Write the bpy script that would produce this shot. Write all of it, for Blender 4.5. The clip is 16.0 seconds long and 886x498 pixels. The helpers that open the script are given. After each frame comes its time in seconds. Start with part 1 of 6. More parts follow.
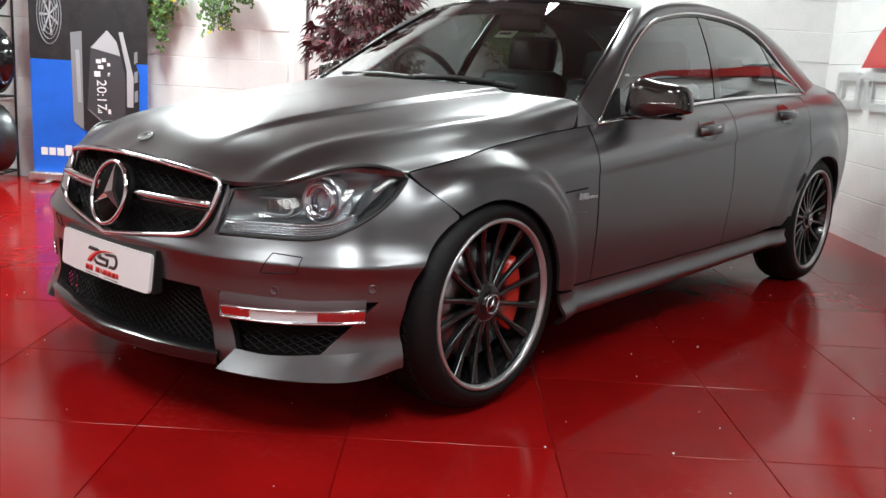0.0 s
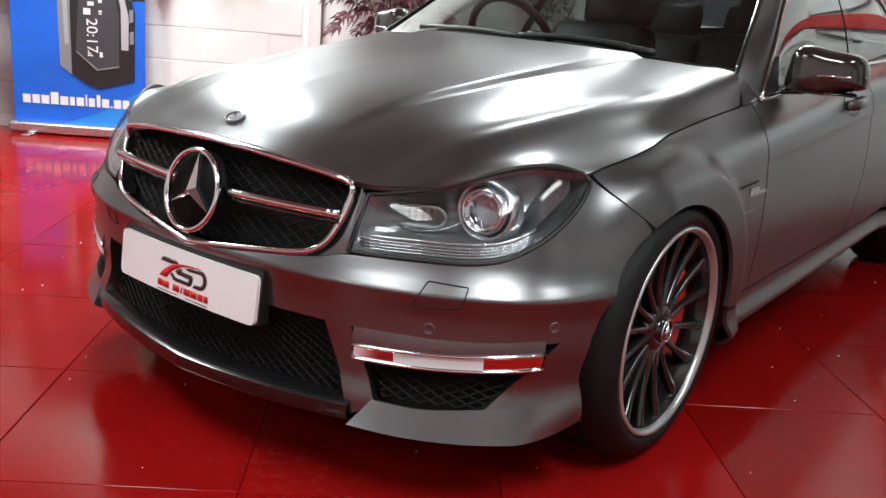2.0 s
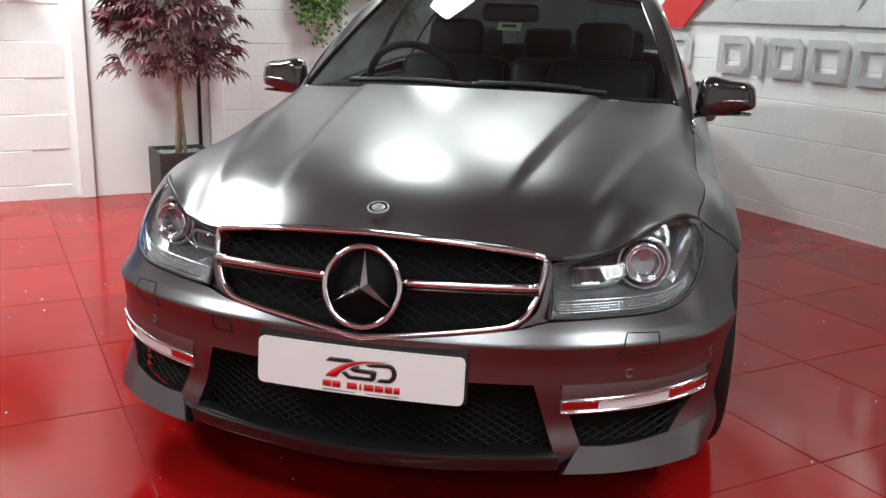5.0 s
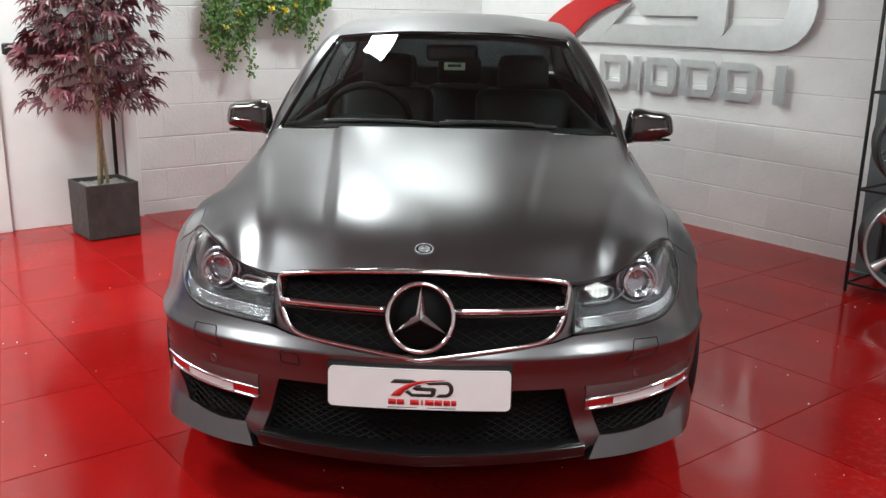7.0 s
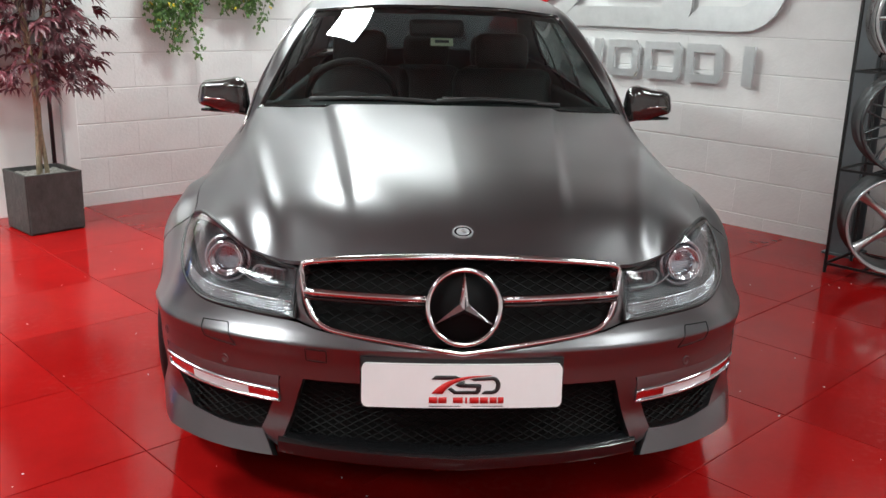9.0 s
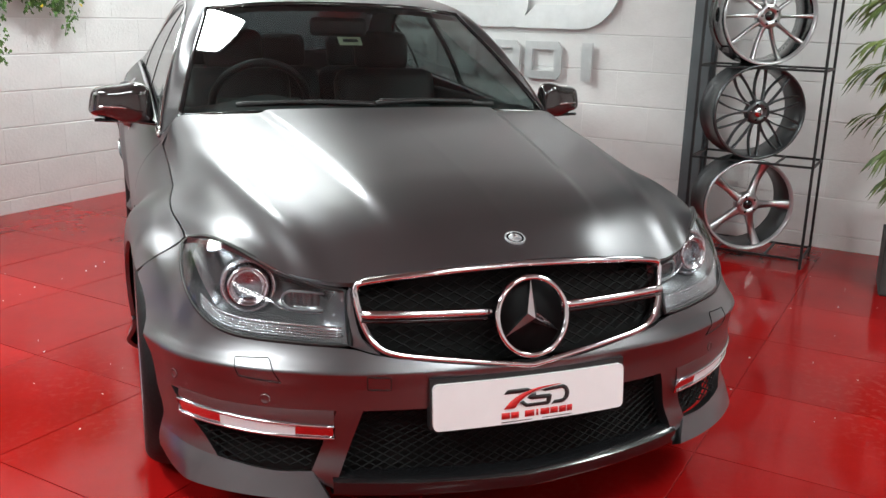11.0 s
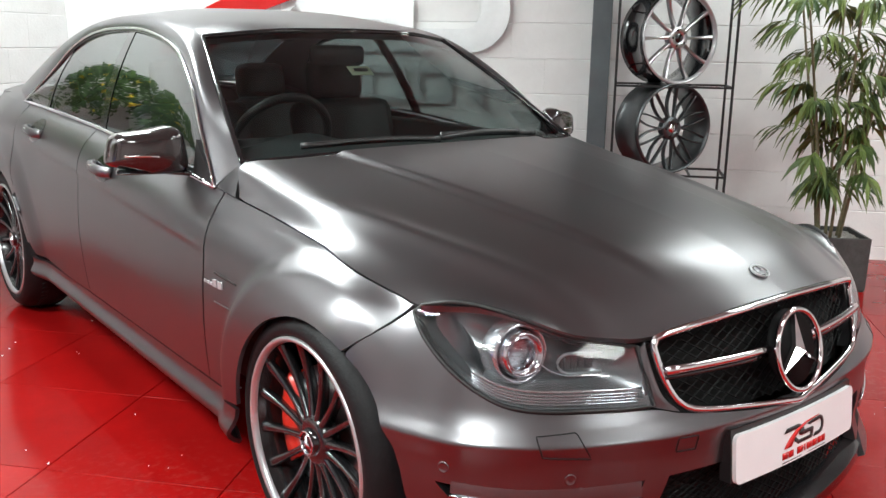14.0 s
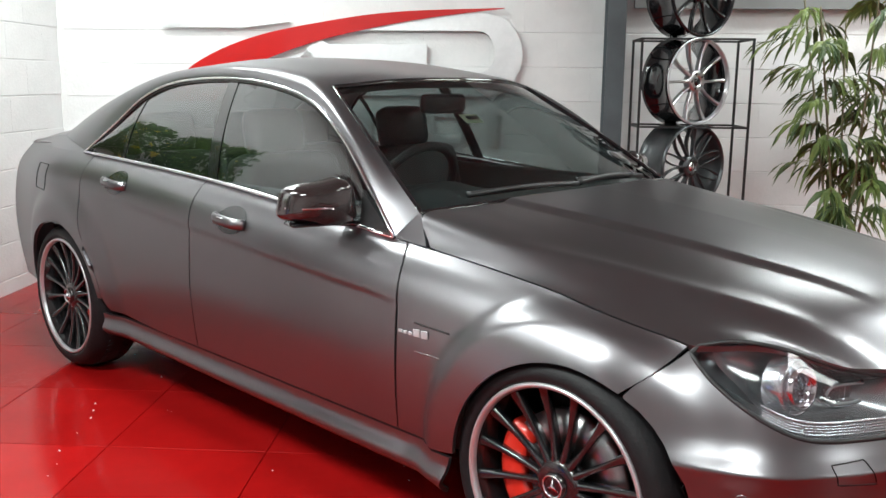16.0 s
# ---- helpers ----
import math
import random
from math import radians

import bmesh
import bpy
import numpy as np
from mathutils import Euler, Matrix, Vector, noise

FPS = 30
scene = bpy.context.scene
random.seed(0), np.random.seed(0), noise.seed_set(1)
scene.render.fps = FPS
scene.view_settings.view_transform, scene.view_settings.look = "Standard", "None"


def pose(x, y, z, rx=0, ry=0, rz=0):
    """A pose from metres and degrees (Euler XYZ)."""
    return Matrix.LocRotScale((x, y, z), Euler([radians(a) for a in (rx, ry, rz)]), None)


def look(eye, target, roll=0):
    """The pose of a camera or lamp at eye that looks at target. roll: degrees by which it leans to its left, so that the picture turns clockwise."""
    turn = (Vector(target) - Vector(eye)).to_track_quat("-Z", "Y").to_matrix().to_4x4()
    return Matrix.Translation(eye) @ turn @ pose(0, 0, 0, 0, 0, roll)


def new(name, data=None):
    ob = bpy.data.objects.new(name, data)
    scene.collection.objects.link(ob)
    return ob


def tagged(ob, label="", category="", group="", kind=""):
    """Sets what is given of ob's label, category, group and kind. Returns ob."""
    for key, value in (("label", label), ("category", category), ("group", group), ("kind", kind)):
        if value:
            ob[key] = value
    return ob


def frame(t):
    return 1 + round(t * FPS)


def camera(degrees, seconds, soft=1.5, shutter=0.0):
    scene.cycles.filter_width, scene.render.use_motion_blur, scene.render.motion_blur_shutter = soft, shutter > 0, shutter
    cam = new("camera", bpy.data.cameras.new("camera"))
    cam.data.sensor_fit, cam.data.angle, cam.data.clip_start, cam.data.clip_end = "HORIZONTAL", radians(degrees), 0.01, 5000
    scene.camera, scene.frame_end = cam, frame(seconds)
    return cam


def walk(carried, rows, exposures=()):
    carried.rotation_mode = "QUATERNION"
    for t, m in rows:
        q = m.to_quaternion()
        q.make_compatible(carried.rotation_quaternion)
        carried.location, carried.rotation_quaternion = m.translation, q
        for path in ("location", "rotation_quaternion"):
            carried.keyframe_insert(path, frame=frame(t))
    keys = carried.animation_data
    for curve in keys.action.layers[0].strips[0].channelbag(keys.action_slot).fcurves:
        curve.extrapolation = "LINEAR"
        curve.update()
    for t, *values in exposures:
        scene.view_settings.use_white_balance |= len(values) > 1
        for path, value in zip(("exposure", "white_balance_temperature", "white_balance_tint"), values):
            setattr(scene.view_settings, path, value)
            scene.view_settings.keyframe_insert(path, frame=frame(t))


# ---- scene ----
cam = camera(52.9, 16.0)
PATH = [
    (0, (2.415, -2.059, 1.037), (1.145, -0.569, 0.628), 3.3),
    (0.5, (2.269, -1.944, 1.03), (0.961, -0.494, 0.597), 3.4),
    (1, (2.094, -1.848, 1.046), (0.769, -0.429, 0.566), 3.8),
    (1.5, (1.883, -1.891, 1.05), (0.617, -0.426, 0.548), 4.4),
    (2, (1.648, -1.958, 1.072), (0.484, -0.424, 0.532), 4.6),
    (2.5, (1.432, -2.024, 1.07), (0.375, -0.417, 0.523), 4.5),
    (3, (1.223, -2.102, 1.106), (0.296, -0.424, 0.534), 4.1),
    (3.5, (1.021, -2.238, 1.13), (0.243, -0.481, 0.576), 3.6),
    (4, (0.884, -2.366, 1.133), (0.206, -0.554, 0.625), 3.1),
    (6.5, (0.228, -2.911, 1.405), (0.124, -0.991, 0.858), 1.0),
    (7, (0.151, -3.006, 1.412), (0.071, -1.076, 0.896), 1.1),
    (7.5, (0.084, -3.027, 1.413), (0.023, -1.096, 0.895), 1.2),
    (8, (0.018, -2.986, 1.395), (-0.015, -1.058, 0.863), 1.2),
    (8.5, (-0.028, -2.878, 1.356), (-0.026, -0.952, 0.818), 1.3),
    (9, (-0.17, -2.8, 1.326), (-0.063, -0.874, 0.797), 1.5),
    (11.5, (-1.084, -2.43, 1.291), (-0.286, -0.664, 0.797), 1.6),
    (12, (-1.269, -2.31, 1.281), (-0.362, -0.588, 0.825), 1.5),
    (12.5, (-1.404, -2.176, 1.304), (-0.41, -0.501, 0.848), 1.5),
    (13, (-1.575, -2.01, 1.306), (-0.484, -0.396, 0.852), 1.3),
    (13.5, (-1.723, -1.881, 1.303), (-0.564, -0.317, 0.845), 1.1),
    (14, (-1.854, -1.73, 1.287), (-0.629, -0.217, 0.831), 1.0),
    (14.5, (-1.982, -1.6, 1.314), (-0.704, -0.133, 0.851), 0.9),
    (15, (-2.18, -1.464, 1.325), (-0.831, -0.053, 0.891), 1.0),
    (15.5, (-2.357, -1.336, 1.324), (-0.966, 0.045, 0.925), 0.8),
    (16, (-2.519, -1.198, 1.313), (-1.099, 0.161, 0.941), 0.6),
]
walk(cam, [(t, look(eye, target, roll)) for t, eye, target, roll in PATH],
     ((0, -0.1), (2.5, -0.08), (4, -0.17), (6.5, -0.18), (7.5, -0.28), (8.2, -0.26), (9, -0.08), (11.5, 0.05), (13, 0.04), (14, 0.2), (16, 0.12)))

# ---- world, lamps, exposure ----
world = bpy.data.worlds.new("world")
world.use_nodes = True
scene.world = world
world.node_tree.nodes["Background"].inputs[0].default_value = (0.9, 0.95, 1.0, 1)
world.node_tree.nodes["Background"].inputs[1].default_value = 0.05
scene.view_settings.exposure = 0.0

# room axes: the corner behind the car, and the two walls that meet there
CORNER = Vector((0.144, 4.83, 0))
DR = Vector((0.649, -0.760, 0)).normalized()
DL = Vector((-0.760, -0.649, 0)).normalized()
CEIL = 3.0


def room(a, b, z=0.0):
    """A point a metres from the corner along the sign wall, b metres along the plant wall."""
    return CORNER + DR * a + DL * b + Vector((0, 0, z))


# ---- materials ----
def material(name, color, rough=0.5, metal=0.0, coat=0.0, noise_scale=0.0, vary=0.12, bump=0.0, bump_scale=200.0, rough_vary=0.0, spec=0.5, emit=0.0, coat_rough=0.05, detail=8):
    m = bpy.data.materials.new(name)
    m.use_nodes = True
    nt = m.node_tree
    b = nt.nodes["Principled BSDF"]
    b.inputs["Base Color"].default_value = (*color, 1)
    b.inputs["Roughness"].default_value = rough
    b.inputs["Metallic"].default_value = metal
    b.inputs["Coat Weight"].default_value = coat
    b.inputs["Coat Roughness"].default_value = coat_rough
    b.inputs["Specular IOR Level"].default_value = spec
    if emit:
        b.inputs["Emission Color"].default_value = (*color, 1)
        b.inputs["Emission Strength"].default_value = emit
    tc = nt.nodes.new("ShaderNodeTexCoord")
    if noise_scale:
        n = nt.nodes.new("ShaderNodeTexNoise")
        n.inputs["Scale"].default_value = noise_scale
        n.inputs["Detail"].default_value = detail
        n.inputs["Roughness"].default_value = 0.65
        nt.links.new(tc.outputs["Object"], n.inputs["Vector"])
        ramp = nt.nodes.new("ShaderNodeMapRange")
        ramp.inputs["From Min"].default_value = 0.3
        ramp.inputs["From Max"].default_value = 0.7
        ramp.inputs["To Min"].default_value = 1 - vary
        ramp.inputs["To Max"].default_value = 1 + vary
        nt.links.new(n.outputs["Fac"], ramp.inputs["Value"])
        mul = nt.nodes.new("ShaderNodeVectorMath")
        mul.operation = "SCALE"
        mul.inputs[0].default_value = color
        nt.links.new(ramp.outputs["Result"], mul.inputs["Scale"])
        nt.links.new(mul.outputs["Vector"], b.inputs["Base Color"])
        if rough_vary:
            r2 = nt.nodes.new("ShaderNodeMapRange")
            r2.inputs["From Min"].default_value = 0.3
            r2.inputs["From Max"].default_value = 0.7
            r2.inputs["To Min"].default_value = max(0.02, rough - rough_vary)
            r2.inputs["To Max"].default_value = rough + rough_vary
            nt.links.new(n.outputs["Fac"], r2.inputs["Value"])
            nt.links.new(r2.outputs["Result"], b.inputs["Roughness"])
    if bump:
        n2 = nt.nodes.new("ShaderNodeTexNoise")
        n2.inputs["Scale"].default_value = bump_scale
        n2.inputs["Detail"].default_value = 4
        nt.links.new(tc.outputs["Object"], n2.inputs["Vector"])
        bp = nt.nodes.new("ShaderNodeBump")
        bp.inputs["Strength"].default_value = bump
        bp.inputs["Distance"].default_value = 0.01
        nt.links.new(n2.outputs["Fac"], bp.inputs["Height"])
        nt.links.new(bp.outputs["Normal"], b.inputs["Normal"])
    return m


def glass_material(name, tint, rough=0.0, ior=1.45):
    m = bpy.data.materials.new(name)
    m.use_nodes = True
    nt = m.node_tree
    nt.nodes.remove(nt.nodes["Principled BSDF"])
    out = nt.nodes["Material Output"]
    tr = nt.nodes.new("ShaderNodeBsdfTransparent")
    tr.inputs["Color"].default_value = (*tint, 1)
    gl = nt.nodes.new("ShaderNodeBsdfGlossy")
    gl.inputs["Roughness"].default_value = rough
    lw = nt.nodes.new("ShaderNodeLayerWeight")
    lw.inputs["Blend"].default_value = 0.5
    pw = nt.nodes.new("ShaderNodeMath")
    pw.operation = "POWER"
    pw.inputs[1].default_value = 3.5
    nt.links.new(lw.outputs["Facing"], pw.inputs[0])
    fr = nt.nodes.new("ShaderNodeMapRange")
    fr.inputs["To Min"].default_value = ((ior - 1) / (ior + 1)) ** 2
    fr.inputs["To Max"].default_value = 0.95
    nt.links.new(pw.outputs["Value"], fr.inputs["Value"])
    mix = nt.nodes.new("ShaderNodeMixShader")
    nt.links.new(fr.outputs["Result"], mix.inputs["Fac"])
    nt.links.new(tr.outputs["BSDF"], mix.inputs[1])
    nt.links.new(gl.outputs["BSDF"], mix.inputs[2])
    nt.links.new(mix.outputs["Shader"], out.inputs["Surface"])
    return m


PAINT = material("satin_grey_wrap", (0.190, 0.184, 0.194), 0.298, 0.95, noise_scale=2.0, vary=0.02, rough_vary=0.008, detail=1.5)
CHROME = material("chrome", (0.74, 0.75, 0.77), 0.10, 1.0)
SILVER = material("polished_lip", (0.52, 0.52, 0.54), 0.30, 0.7)
BADGE = material("satin_chrome_badge", (0.42, 0.43, 0.45), 0.4, 0.4)
RIM_BLACK = material("gloss_black_wheel_paint", (0.008, 0.008, 0.009), 0.22, 0.0, coat=0.6)
BLACK = material("black_plastic", (0.012, 0.012, 0.013), 0.45, noise_scale=40, vary=0.2)
GLOSS_BLACK = material("gloss_black", (0.006, 0.006, 0.007), 0.12, coat=0.5)
RUBBER = material("tyre_rubber", (0.008, 0.008, 0.009), 0.55, noise_scale=30, vary=0.25, bump=0.15, bump_scale=120, spec=0.22)
DARK = material("dark_void", (0.004, 0.004, 0.004), 0.9)
CALIPER = material("red_caliper", (0.5, 0.02, 0.01), 0.3, coat=0.4)
DISC = material("brake_disc_steel", (0.3, 0.3, 0.31), 0.35, 1.0, noise_scale=60)
GLASS = glass_material("tinted_windscreen", (0.42, 0.465, 0.46))
SIDE_GLASS = glass_material("tinted_side_glass", (0.50, 0.57, 0.56), ior=2.1)
REAR_GLASS = glass_material("privacy_rear_glass", (0.10, 0.12, 0.13), ior=1.7)
LENS = glass_material("clear_lens", (0.9, 0.92, 0.94), ior=1.45)
SEAM = material("shut_line", (0.005, 0.005, 0.005), 0.8)
MESH_BLACK = material("black_mesh_plastic", (0.004, 0.004, 0.0045), 0.55, spec=0.12)
LEATHER = material("black_leather", (0.02, 0.02, 0.022), 0.5, noise_scale=25, vary=0.2, bump=0.1, bump_scale=150)
DASH = material("dash_plastic", (0.06, 0.068, 0.07), 0.6, noise_scale=30, vary=0.15, bump=0.1, bump_scale=300)
CARBON = material("carbon_fibre", (0.018, 0.014, 0.014), 0.15, coat=1.0, noise_scale=120, vary=0.5)
WHITE = material("plate_white", (0.85, 0.86, 0.88), 0.3, coat=0.3, noise_scale=12, vary=0.02)
RED = material("red_vinyl", (0.6, 0.02, 0.02), 0.35)
INK = material("black_vinyl", (0.02, 0.02, 0.022), 0.4)
WALL = material("white_painted_block", (0.80, 0.80, 0.80), 0.55, noise_scale=5, vary=0.04, bump=0.25, bump_scale=60)
CEILM = material("ceiling_grey", (0.3, 0.3, 0.3), 0.8, noise_scale=3, vary=0.05)
FLOOR = material("red_gloss_floor_paint", (0.275, 0.005, 0.005), 0.13, spec=0.15, noise_scale=1.6, vary=0.16, bump=0.03, bump_scale=6, rough_vary=0.05)
def per_piece(m, lo, hi):
    """Lets each piece differ a little in tone."""
    nt = m.node_tree
    b = nt.nodes["Principled BSDF"]
    src = b.inputs["Base Color"].links[0].from_socket
    info = nt.nodes.new("ShaderNodeObjectInfo")
    rng = nt.nodes.new("ShaderNodeMapRange")
    rng.inputs["To Min"].default_value, rng.inputs["To Max"].default_value = lo, hi
    nt.links.new(info.outputs["Random"], rng.inputs["Value"])
    mul = nt.nodes.new("ShaderNodeVectorMath")
    mul.operation = "SCALE"
    nt.links.new(src, mul.inputs[0])
    nt.links.new(rng.outputs["Result"], mul.inputs["Scale"])
    nt.links.new(mul.outputs["Vector"], b.inputs["Base Color"])


def scuffs(m, tone, most):
    """Dusty, scratched patches: fine streaks inside loose blotches."""
    nt = m.node_tree
    b = nt.nodes["Principled BSDF"]
    src = b.inputs["Base Color"].links[0].from_socket
    tc = nt.nodes.new("ShaderNodeNewGeometry")
    big, fine = nt.nodes.new("ShaderNodeTexNoise"), nt.nodes.new("ShaderNodeTexNoise")
    big.inputs["Scale"].default_value, fine.inputs["Scale"].default_value = 0.9, 34
    big.inputs["Detail"].default_value, fine.inputs["Detail"].default_value = 3, 7
    masks = []
    for n, lo, hi in ((big, 0.54, 0.72), (fine, 0.50, 0.74)):
        nt.links.new(tc.outputs["Position"], n.inputs["Vector"])
        r = nt.nodes.new("ShaderNodeMapRange")
        r.inputs["From Min"].default_value, r.inputs["From Max"].default_value = lo, hi
        nt.links.new(n.outputs["Fac"], r.inputs["Value"])
        masks.append(r.outputs["Result"])
    mul = nt.nodes.new("ShaderNodeMath")
    mul.operation = "MULTIPLY"
    nt.links.new(masks[0], mul.inputs[0]), nt.links.new(masks[1], mul.inputs[1])
    amt = nt.nodes.new("ShaderNodeMath")
    amt.operation = "MULTIPLY"
    amt.inputs[1].default_value = most
    nt.links.new(mul.outputs["Value"], amt.inputs[0])
    mix = nt.nodes.new("ShaderNodeMix")
    mix.data_type = "RGBA"
    nt.links.new(amt.outputs["Value"], mix.inputs["Factor"])
    nt.links.new(src, mix.inputs["A"])
    mix.inputs["B"].default_value = (*tone, 1)
    nt.links.new(mix.outputs["Result"], b.inputs["Base Color"])


scuffs(FLOOR, (0.36, 0.10, 0.085), 0.28)
per_piece(FLOOR, 0.9, 1.1)
per_piece(WALL, 0.97, 1.02)
LAMP = material("lamp_tube", (0.92, 1.0, 0.97), 0.5, emit=9)


# ---- mesh helpers ----
def mesh_object(name, bm, mat, parent=None, label="", smooth=True):
    bmesh.ops.recalc_face_normals(bm, faces=bm.faces)
    me = bpy.data.meshes.new(name)
    bm.to_mesh(me)
    bm.free()
    for p in me.polygons:
        p.use_smooth = smooth
    for m in (mat if isinstance(mat, (list, tuple)) else [mat]):
        me.materials.append(m)
    ob = new(name, me)
    if parent:
        ob.parent = parent
    if label:
        tagged(ob, label)
    return ob


def part(name, bm, mat, parent, label="", smooth=True):
    return mesh_object(name, bm, mat, parent, label, smooth)


def empty(name, m=None):
    e = new(name)
    e.empty_display_size = 0.1
    if m is not None:
        e.matrix_world = m
    return e


def spline(points, n):
    """n + 1 points evenly along a smooth curve through the given ones."""
    pts = [Vector(p) for p in points]
    if len(pts) == 2:
        return [pts[0].lerp(pts[1], i / n) for i in range(n + 1)]
    dense = []
    for i in range(len(pts) - 1):
        a, b = pts[i], pts[i + 1]
        p0 = pts[i - 1] if i else a * 2 - b
        p3 = pts[i + 2] if i + 2 < len(pts) else b * 2 - a
        for k in range(16):
            t = k / 16
            dense.append(0.5 * (2 * a + (b - p0) * t + (2 * p0 - 5 * a + 4 * b - p3) * t * t + (3 * a - p0 - 3 * b + p3) * t ** 3))
    dense.append(pts[-1])
    run = [0.0]
    for a, b in zip(dense, dense[1:]):
        run.append(run[-1] + (b - a).length)
    out, k = [], 0
    for i in range(n + 1):
        d = run[-1] * i / n
        while k < len(run) - 2 and run[k + 1] < d:
            k += 1
        f = (d - run[k]) / max(run[k + 1] - run[k], 1e-9)
        out.append(dense[k].lerp(dense[k + 1], min(max(f, 0), 1)))
    return out


def polyline(points, n):
    """n + 1 points evenly along straight legs."""
    pts = [Vector(p) for p in points]
    run = [0.0]
    for a, b in zip(pts, pts[1:]):
        run.append(run[-1] + (b - a).length)
    out, k = [], 0
    for i in range(n + 1):
        d = run[-1] * i / n
        while k < len(run) - 2 and run[k + 1] < d:
            k += 1
        f = (d - run[k]) / max(run[k + 1] - run[k], 1e-9)
        out.append(pts[k].lerp(pts[k + 1], min(max(f, 0), 1)))
    return out


def interp(x, table):
    if x <= table[0][0]:
        return table[0][1]
    for (a, va), (b, vb) in zip(table, table[1:]):
        if x <= b:
            return va + (vb - va) * (x - a) / (b - a)
    return table[-1][1]


def smooth_interp(x, table):
    xs = [p[0] for p in table]
    if x <= xs[0]:
        return table[0][1]
    if x >= xs[-1]:
        return table[-1][1]
    i = max(k for k in range(len(xs)) if xs[k] <= x)
    i = min(i, len(xs) - 2)
    (a, va), (b, vb) = table[i], table[i + 1]
    h = b - a
    ma = (vb - table[i - 1][1]) / (b - table[i - 1][0]) if i else (vb - va) / h
    mb = (table[i + 2][1] - va) / (table[i + 2][0] - a) if i + 2 < len(table) else (vb - va) / h
    t = (x - a) / h
    return va * (2 * t ** 3 - 3 * t * t + 1) + h * ma * (t ** 3 - 2 * t * t + t) + vb * (3 * t * t - 2 * t ** 3) + h * mb * (t ** 3 - t * t)


def step(a, b, x):
    t = min(max((x - a) / (b - a), 0), 1)
    return t * t * (3 - 2 * t)


def grid_faces(bm, rows, flip=False):
    vs = [[bm.verts.new(p) for p in r] for r in rows]
    for a, b in zip(vs, vs[1:]):
        for i in range(len(a) - 1):
            q = (a[i], a[i + 1], b[i + 1], b[i])
            bm.faces.new(q[::-1] if flip else q)
    return vs


def coons(bottom, top, left, right):
    """A grid of 2D or 3D points filled in between four sides (bottom and top of equal count, left and right too)."""
    n, m = len(bottom) - 1, len(left) - 1
    rows = []
    for j in range(m + 1):
        v = j / m
        row = []
        for i in range(n + 1):
            u = i / n
            p = bottom[i] * (1 - v) + top[i] * v + left[j] * (1 - u) + right[j] * u
            p -= bottom[0] * (1 - u) * (1 - v) + bottom[n] * u * (1 - v) + top[0] * (1 - u) * v + top[n] * u * v
            row.append(p)
        rows.append(row)
    return rows


def mirror_rows(rows):
    return [[Vector((-p.x, p.y, p.z)) for p in r] for r in rows]


def skin(bm, rows, depth=0.012, side=1):
    """A panel with its outer grid and an edge folded inwards all round."""
    grid_faces(bm, rows, side < 0)
    n, m = len(rows[0]), len(rows)

    def normal(j, i):
        a = rows[j][min(i + 1, n - 1)] - rows[j][max(i - 1, 0)]
        b = rows[min(j + 1, m - 1)][i] - rows[max(j - 1, 0)][i]
        c = a.cross(b)
        return c.normalized() * side if c.length > 1e-12 else Vector((0, 0, 0))

    ring = [(0, i) for i in range(n)] + [(j, n - 1) for j in range(1, m)] + [(m - 1, i) for i in range(n - 2, -1, -1)] + [(j, 0) for j in range(m - 2, 0, -1)]
    outer = [bm.verts.new(rows[j][i]) for j, i in ring]
    inner = [bm.verts.new(rows[j][i] - normal(j, i) * depth) for j, i in ring]
    for k in range(len(ring)):
        k2 = (k + 1) % len(ring)
        if (outer[k].co - outer[k2].co).length > 1e-7:
            bm.faces.new((outer[k], outer[k2], inner[k2], inner[k]))


def tube(bm, points, radius, sides=8, closed=False, scale=None):
    pts = [Vector(p) for p in points]
    rings = []
    up = Vector((0, 0, 1))
    for i, p in enumerate(pts):
        a = pts[(i - 1) % len(pts)] if closed or i else pts[0]
        b = pts[(i + 1) % len(pts)] if closed or i < len(pts) - 1 else pts[-1]
        d = (b - a).normalized()
        side = d.cross(up)
        if side.length < 0.05:
            side = d.cross(Vector((1, 0, 0)))
        side.normalize()
        w = d.cross(side)
        r = radius(i / (len(pts) - 1)) if callable(radius) else radius
        sx, sy = scale or (1, 1)
        rings.append([bm.verts.new(p + side * (math.cos(6.2832 * k / sides) * r * sx) + w * (math.sin(6.2832 * k / sides) * r * sy)) for k in range(sides)])
    pairs = list(zip(rings, rings[1:])) + ([(rings[-1], rings[0])] if closed else [])
    for a, b in pairs:
        for k in range(sides):
            bm.faces.new((a[k], a[(k + 1) % sides], b[(k + 1) % sides], b[k]))
    if not closed:
        bm.faces.new(rings[0])
        bm.faces.new(rings[-1])


def box(bm, c, size, m=None, bevel=0.0):
    r = bmesh.ops.create_cube(bm, size=1.0)
    for v in r["verts"]:
        v.co = Vector((v.co.x * size[0], v.co.y * size[1], v.co.z * size[2]))
    if bevel:
        es = list({e for v in r["verts"] for e in v.link_edges})
        r2 = bmesh.ops.bevel(bm, geom=es, offset=bevel, segments=2, affect="EDGES", profile=0.5)
        vs = list({v for f in r2["faces"] for v in f.verts} | {v for v in r["verts"] if v.is_valid})
    else:
        vs = r["verts"]
    for v in vs:
        v.co = (m @ v.co if m is not None else v.co) + Vector(c)
    return vs


